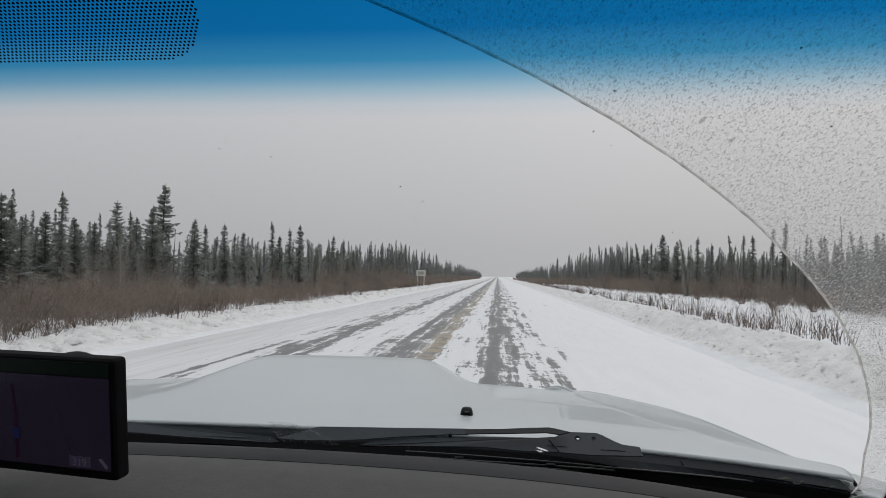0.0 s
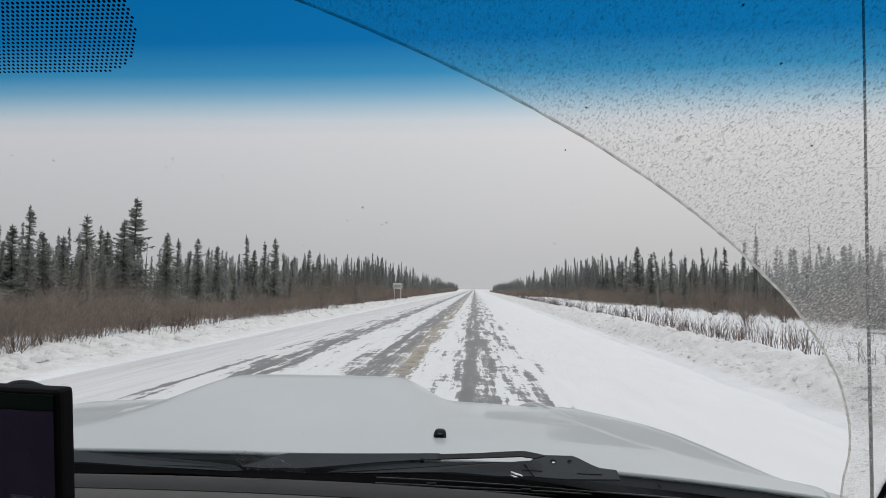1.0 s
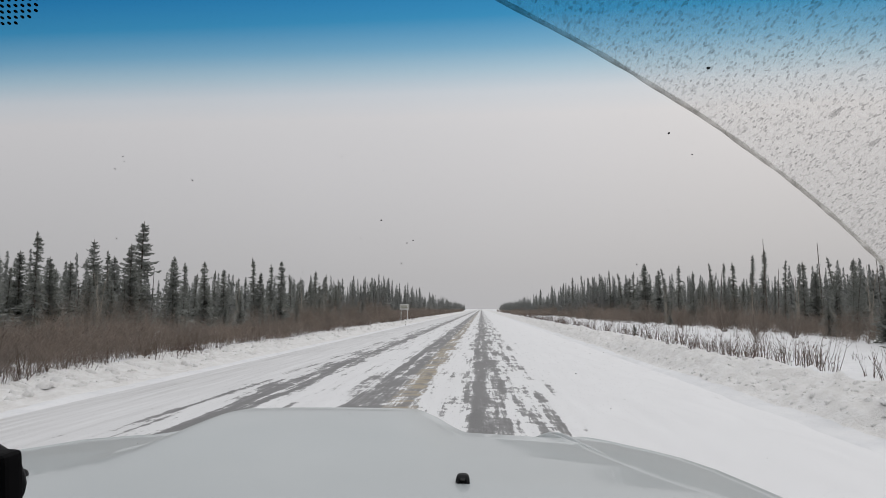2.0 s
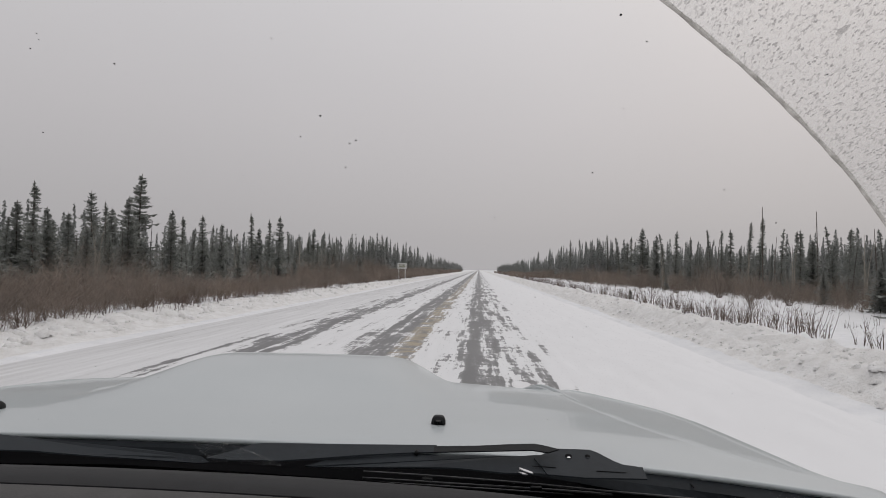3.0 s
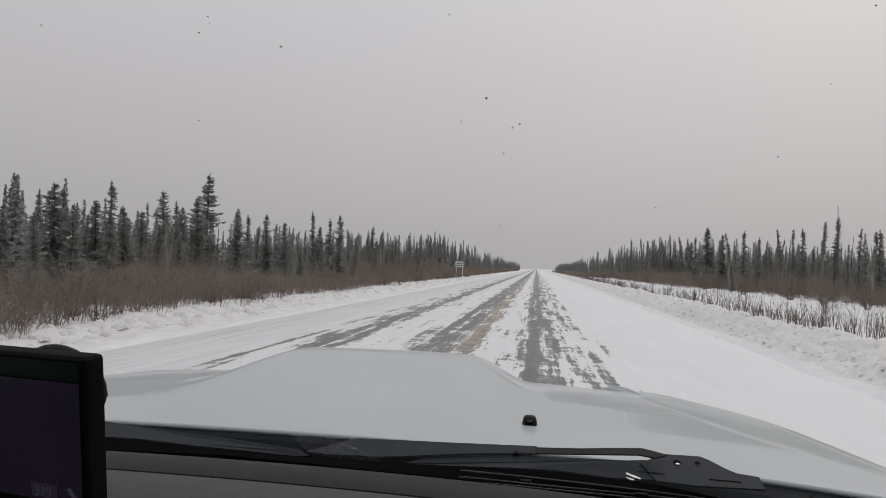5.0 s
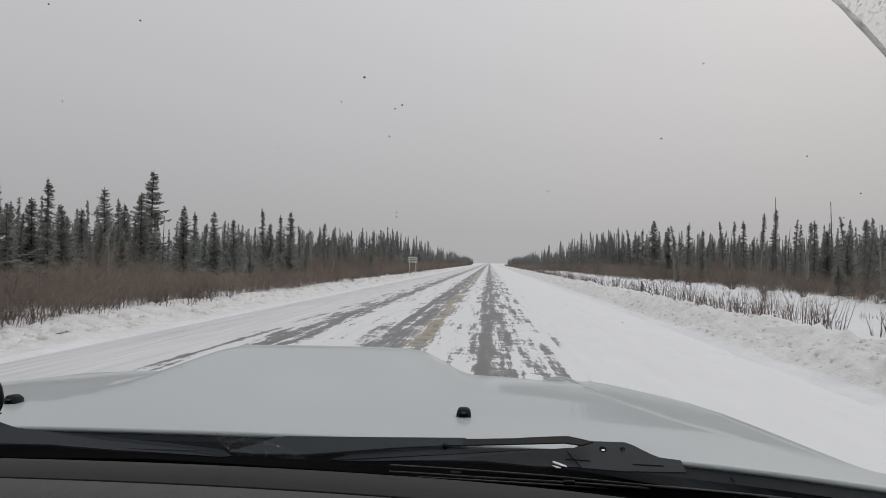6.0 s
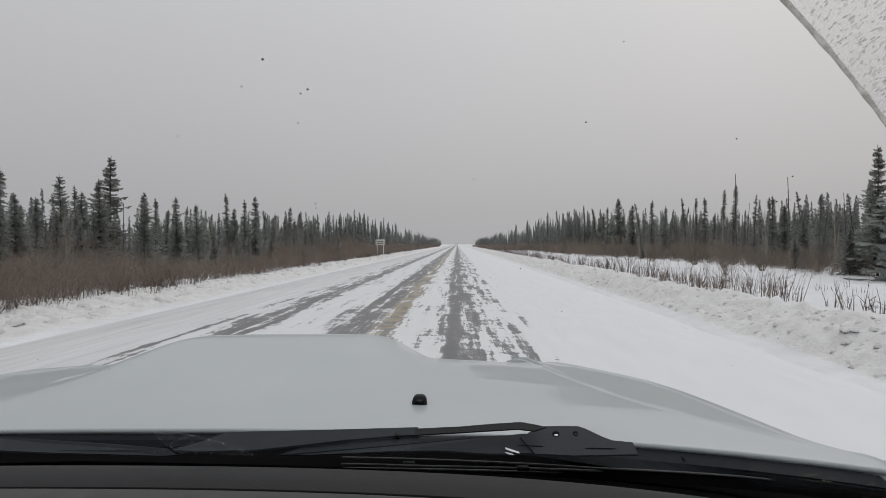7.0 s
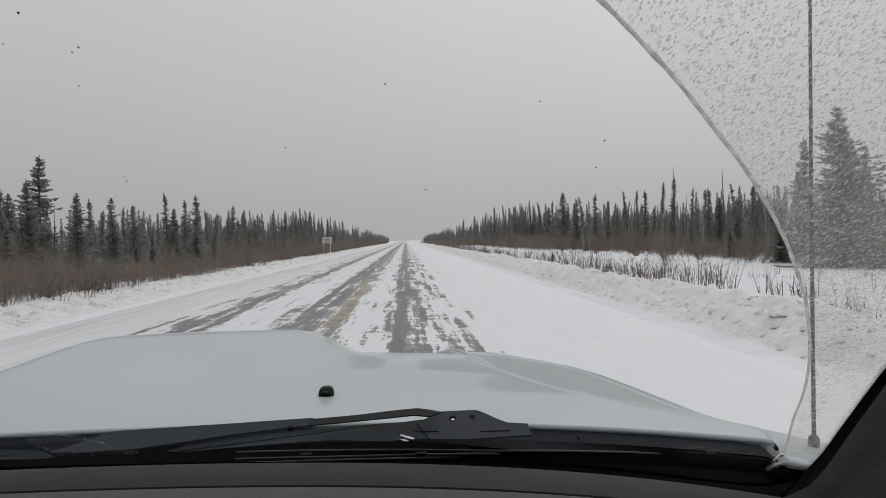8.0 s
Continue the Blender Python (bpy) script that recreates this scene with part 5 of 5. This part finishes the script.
# cabin shell: pillars, roof, doors, windows, rear
for side in (-1, 1):
    v, f = sheet(lambda s, w: Vector((side * (glass_edge(s) - 0.046 - 0.06 * smooth01(0.05, 0.18, -s) + 0.12 * math.sin(w * 1.9)), 0, 0)) + Vector((0, 1, 1)) * on_glass(side * glass_edge(s), s, -0.012 - 0.085 * w) + Vector((0, 0.0, -0.014 * math.sin(w * 3.14))), lin(-0.17, 0.70, 40), lin(0, 1, 12), (side * 0.012, 0, 0))
    mesh_part("pillar_trim", v, [q if side > 0 else tuple(reversed(q)) for q in f], M_PILLAR, car, "grey windscreen pillar trim", True)
    v, f = sheet(lambda s, w: on_glass(side * (glass_edge(s) + 0.004 + 0.07 * w), s, 0.002 - 0.05 * w * w), lin(0.05, 0.70, 20), lin(0, 1, 5), (0, -0.01, -0.02))
    mesh_part("pillar", v, [q if side < 0 else tuple(reversed(q)) for q in f], M_PAINT, car, "white windscreen pillar", True)
    slab("front_door", (0.06, 1.15, 0.72), (side * 0.865, -0.03, 0.80), M_PAINT, car, "white door panel", 0.02)
    slab("rear_door", (0.06, 1.05, 0.72), (side * 0.865, -1.14, 0.80), M_PAINT, car, "white door panel", 0.02)
    slab("quarter_panel", (0.06, 1.0, 0.75), (side * 0.865, -2.18, 0.815), M_PAINT, car, "white quarter panel", 0.02)
    for py, w in ((-0.61, 0.10), (-1.67, 0.10), (-2.64, 0.12)):
        slab("door_pillar", (0.05, w, 0.52), (side * 0.79, py, 1.41), M_PAINT, car, "white roof pillar", 0.012, pose(0, 0, 0, 0, -12 * side, 0))
    for y0, y1 in ((-0.56, 0.10), (-1.62, -0.66), (-2.58, -1.72)):
        pane = slab("side_window", (0.006, y1 - y0, 0.50), (side * 0.80, (y0 + y1) / 2, 1.41), M_PANE, car, "clear side window", 0.0, pose(0, 0, 0, 0, -12 * side, 0))
        pane.visible_shadow = False
    slab("door_header", (0.05, 2.66, 0.084), (side * 0.760, -1.25, 1.588), M_TRIM, car, "dark trim above the side windows", 0.012, pose(0, 0, 0, 0, -12 * side, 0))
    slab("sill", (0.10, 3.3, 0.10), (side * 0.85, -1.0, 0.42), M_PLASTIC, car, "black door sill", 0.02)
    slab("sun_visor", (0.30, 0.012, 0.13), (side * 0.36, 0.10, 1.632), M_LINING, car, "folded grey sun visor", 0.005, pose(0, 0, 0, 75, 0, 0))
v, f = sheet(lambda u, w: (u * (0.66 + 0.10 * smooth01(0, 0.10, w)), 0.165 - 2.85 * w, 1.664 + 0.03 * math.sin(w * 3.14) - 0.03 * u * u), lin(-1, 1, 15), lin(0, 1, 20), (0, 0, 0.03))
roof = mesh_part("roof", v, f, M_PAINT, car, "white roof", True)
v, f = sheet(lambda u, w: (u * 0.655, 0.150 - 2.80 * w, 1.655 + 0.03 * math.sin(w * 3.14) - 0.03 * u * u), lin(-1, 1, 9), lin(0, 1, 12), (0, 0, 0.006))
mesh_part("headliner", v, f, M_LINING, roof, "grey fabric headliner", True)
slab("tailgate", (1.62, 0.06, 0.75), (0, -2.66, 0.80), M_PAINT, car, "white tailgate", 0.02)
slab("rear_header", (1.40, 0.05, 0.25), (0, -2.64, 1.535), M_TRIM, car, "dark trim above the rear window", 0.012)
slab("rear_window", (1.36, 0.008, 0.235), (0, -2.66, 1.2925), M_PANE, car, "clear rear window", 0.0)
slab("floor_pan", (1.66, 3.9, 0.05), (0, -0.75, 0.42), M_PLASTIC, car, "black floor pan", 0.01)
slab("firewall", (1.50, 0.04, 0.75), (0, 0.70, 0.80), M_PLASTIC, car, "black bulkhead", 0.01)
slab("front_bumper", (1.62, 0.16, 0.26), (0, 2.22, 0.56), M_PAINT, car, "white front bumper", 0.05)
slab("grille", (0.96, 0.05, 0.22), (0, 2.15, 0.82), M_PLASTIC, car, "black grille", 0.02)
for side in (-1, 1):
    slab("headlight", (0.26, 0.08, 0.18), (side * 0.60, 2.12, 0.82), M_PANE, car, "clear headlight", 0.03)
slab("rear_bumper", (1.62, 0.14, 0.22), (0, -2.72, 0.50), M_PLASTIC, car, "black rear bumper", 0.04)
for side in (-1, 1):
    for wy in (1.42, -1.62):
        wheel = empty("wheel", (side * 0.77, wy, 0.38 + crown(side * 0.77)))
        wheel.parent = car
        prof = [(0.24, -0.11), (0.34, -0.12), (0.375, -0.10), (0.383, 0.0), (0.375, 0.10), (0.34, 0.12), (0.24, 0.11)]
        v = [(h, r * math.cos(a), r * math.sin(a)) for a in lin(0, 2 * math.pi * 35 / 36, 36) for r, h in prof]
        f = [(i * 7 + j, (i + 1) % 36 * 7 + j, (i + 1) % 36 * 7 + j + 1, i * 7 + j + 1) for i in range(36) for j in range(6)]
        mesh_part("tyre", v, f, M_RUBBER, wheel, "black winter tyre", True)
        prof = [(0.245, -0.11), (0.235, 0.0), (0.245, 0.11), (0.20, 0.10), (0.06, 0.06), (0.01, 0.06)]
        v = [(h * side, r * math.cos(a), r * math.sin(a)) for a in lin(0, 2 * math.pi * 35 / 36, 36) for r, h in prof]
        f = [(i * 6 + j, (i + 1) % 36 * 6 + j, (i + 1) % 36 * 6 + j + 1, i * 6 + j + 1) for i in range(36) for j in range(5)]
        mesh_part("rim", v, f, M_STEEL, wheel, "steel rim", True)

# seats behind the camera
for sx in (-0.38, 0.38):
    slab("rear_seat_back", (0.62, 0.16, 0.62), (sx, -1.55, 0.98), M_DASH, car, "dark grey cloth rear seat back", 0.05)
    slab("headrest", (0.26, 0.10, 0.18), (sx, -1.57, 1.36), M_DASH, car, "dark grey headrest", 0.04)

# inside mirror
mir = empty("rear_view_mirror")
mir.parent = car
MIR = pose(0.011, 0.245, 1.5275, 4, 0, -6)


def mirror_ring(k, y):
    return [MIR @ Vector((k * 0.088 * math.copysign(abs(math.cos(a)) ** 0.45, math.cos(a)), y, k * 0.0422 * math.copysign(abs(math.sin(a)) ** 0.6, math.sin(a)))) for a in lin(0.001, 2 * math.pi * 119 / 120, 120)]


rings = [mirror_ring(0.925, -0.010), mirror_ring(0.945, -0.014), mirror_ring(0.985, -0.013), mirror_ring(1.0, -0.004), mirror_ring(0.96, 0.016), mirror_ring(0.80, 0.034), mirror_ring(0.4, 0.042)]
v = [p for r in rings for p in r]
f = [(i * 120 + j, i * 120 + (j + 1) % 120, (i + 1) * 120 + (j + 1) % 120, (i + 1) * 120 + j) for i in range(len(rings) - 1) for j in range(120)] + [tuple(range(720, 840))]
mesh_part("housing", v, f, M_PLASTIC, mir, "black mirror housing", True)
ring = mirror_ring(0.93, -0.0098)
mesh_part("mirror_glass", ring, [tuple(reversed(range(120)))], M_MIRROR, mir, "mirror glass")
tube("stalk", [MIR @ Vector((-0.028, 0.03, 0.0)), (0.0, 0.245, 1.575), (0.0, 0.225, 1.612)], [0.009, 0.010, 0.014], M_PLASTIC, mir, n=10)

# ---- navigation device on the dashboard ----
gps = empty("navigation_device", (-0.06, 0.53, 1.262), "black dashboard navigation device with a dim map screen", "navigation device")
GM = pose(0, -0.012, 0.0765, 5, 0, -9.7)
bm = bmesh.new()
block(bm, (0.193, 0.017, 0.106), (0.0005, 0, 0), 0.005, segments=3)
bmesh.ops.transform(bm, matrix=GM, verts=bm.verts)
body = part("body", bm, M_FRIT, gps, "black plastic body")


def on_screen(x, z, d):
    return GM @ Vector((x, -0.0092 - d, z))


def patch_(name, x0, x1, z0, z1, mat, d, parent, label=""):
    return prism(name, [(x0, z0), (x1, z0), (x1, z1), (x0, z1)], on_screen, d, d + 0.0004, mat, parent, label)


scr = patch_("screen", -0.077, 0.0925, -0.044, 0.036, M_SCREEN, 0.0, gps, "dim violet map display")
patch_("top_bar", -0.082, 0.0925, 0.037, 0.049, M_BAR, 0.0, gps, "dark green display bar")
prism("route_line", [(-0.008, -0.040), (-0.005, -0.040), (-0.006, 0.004), (-0.010, 0.026), (-0.012, 0.026), (-0.009, 0.004)], on_screen, 0.0008, 0.0011, M_ROUTE, scr, "dark magenta route line")
patch_("position_mark", -0.010, -0.003, -0.022, -0.012, M_MARK, 0.0012, scr, "blue position mark")
patch_("speed_box", 0.050, 0.072, -0.042, -0.033, glow("speed_box", (0.06, 0.05, 0.09), 0.16), 0.0006, scr, "small grey box")


def text(words, x, z, size, parent):
    cu = bpy.data.curves.new("numerals", "FONT")
    cu.body, cu.size, cu.align_x = words, size, "CENTER"
    cu.materials.append(M_BOX)
    ob = new("numerals", cu)
    ob.parent = parent
    ob.matrix_basis = GM @ pose(x, -0.0108, z, 90, 0, 0)
    return ob


text("319", 0.061, -0.0410, 0.010, scr)
text("319", -0.052, 0.0395, 0.008, scr)
prism("wrench_icon", [(0.080, -0.034), (0.083, -0.033), (0.090, -0.040), (0.088, -0.0425)], on_screen, 0.0006, 0.0010, M_BOX, scr)
tube("mount", [GM @ Vector((0.0, 0.008, 0.0)), GM @ Vector((0.0, 0.05, 0.0)), (-0.006, 0.066, 0.08)], [0.016, 0.012, 0.020], M_PLASTIC, gps, "black ball mount", 14)
bm = bmesh.new()
bmesh.ops.create_uvsphere(bm, u_segments=24, v_segments=12, radius=0.036, matrix=pose(0.0, 0.060, 0.090, -66, 0, 0) @ Matrix.Diagonal((1, 1, 0.34, 1)))
part("suction_cup", bm, M_PLASTIC, gps, "black suction cup mount", True)
tube("cable", [GM @ Vector((-0.045, 0.0, -0.056)), GM @ Vector((-0.047, -0.006, -0.066)), (-0.07, -0.04, 0.010), (-0.14, -0.07, 0.004), (-0.25, -0.10, 0.004), (-0.36, -0.16, 0.002)], [0.0028] * 6, M_RUBBER, gps, "black power cable", 8)
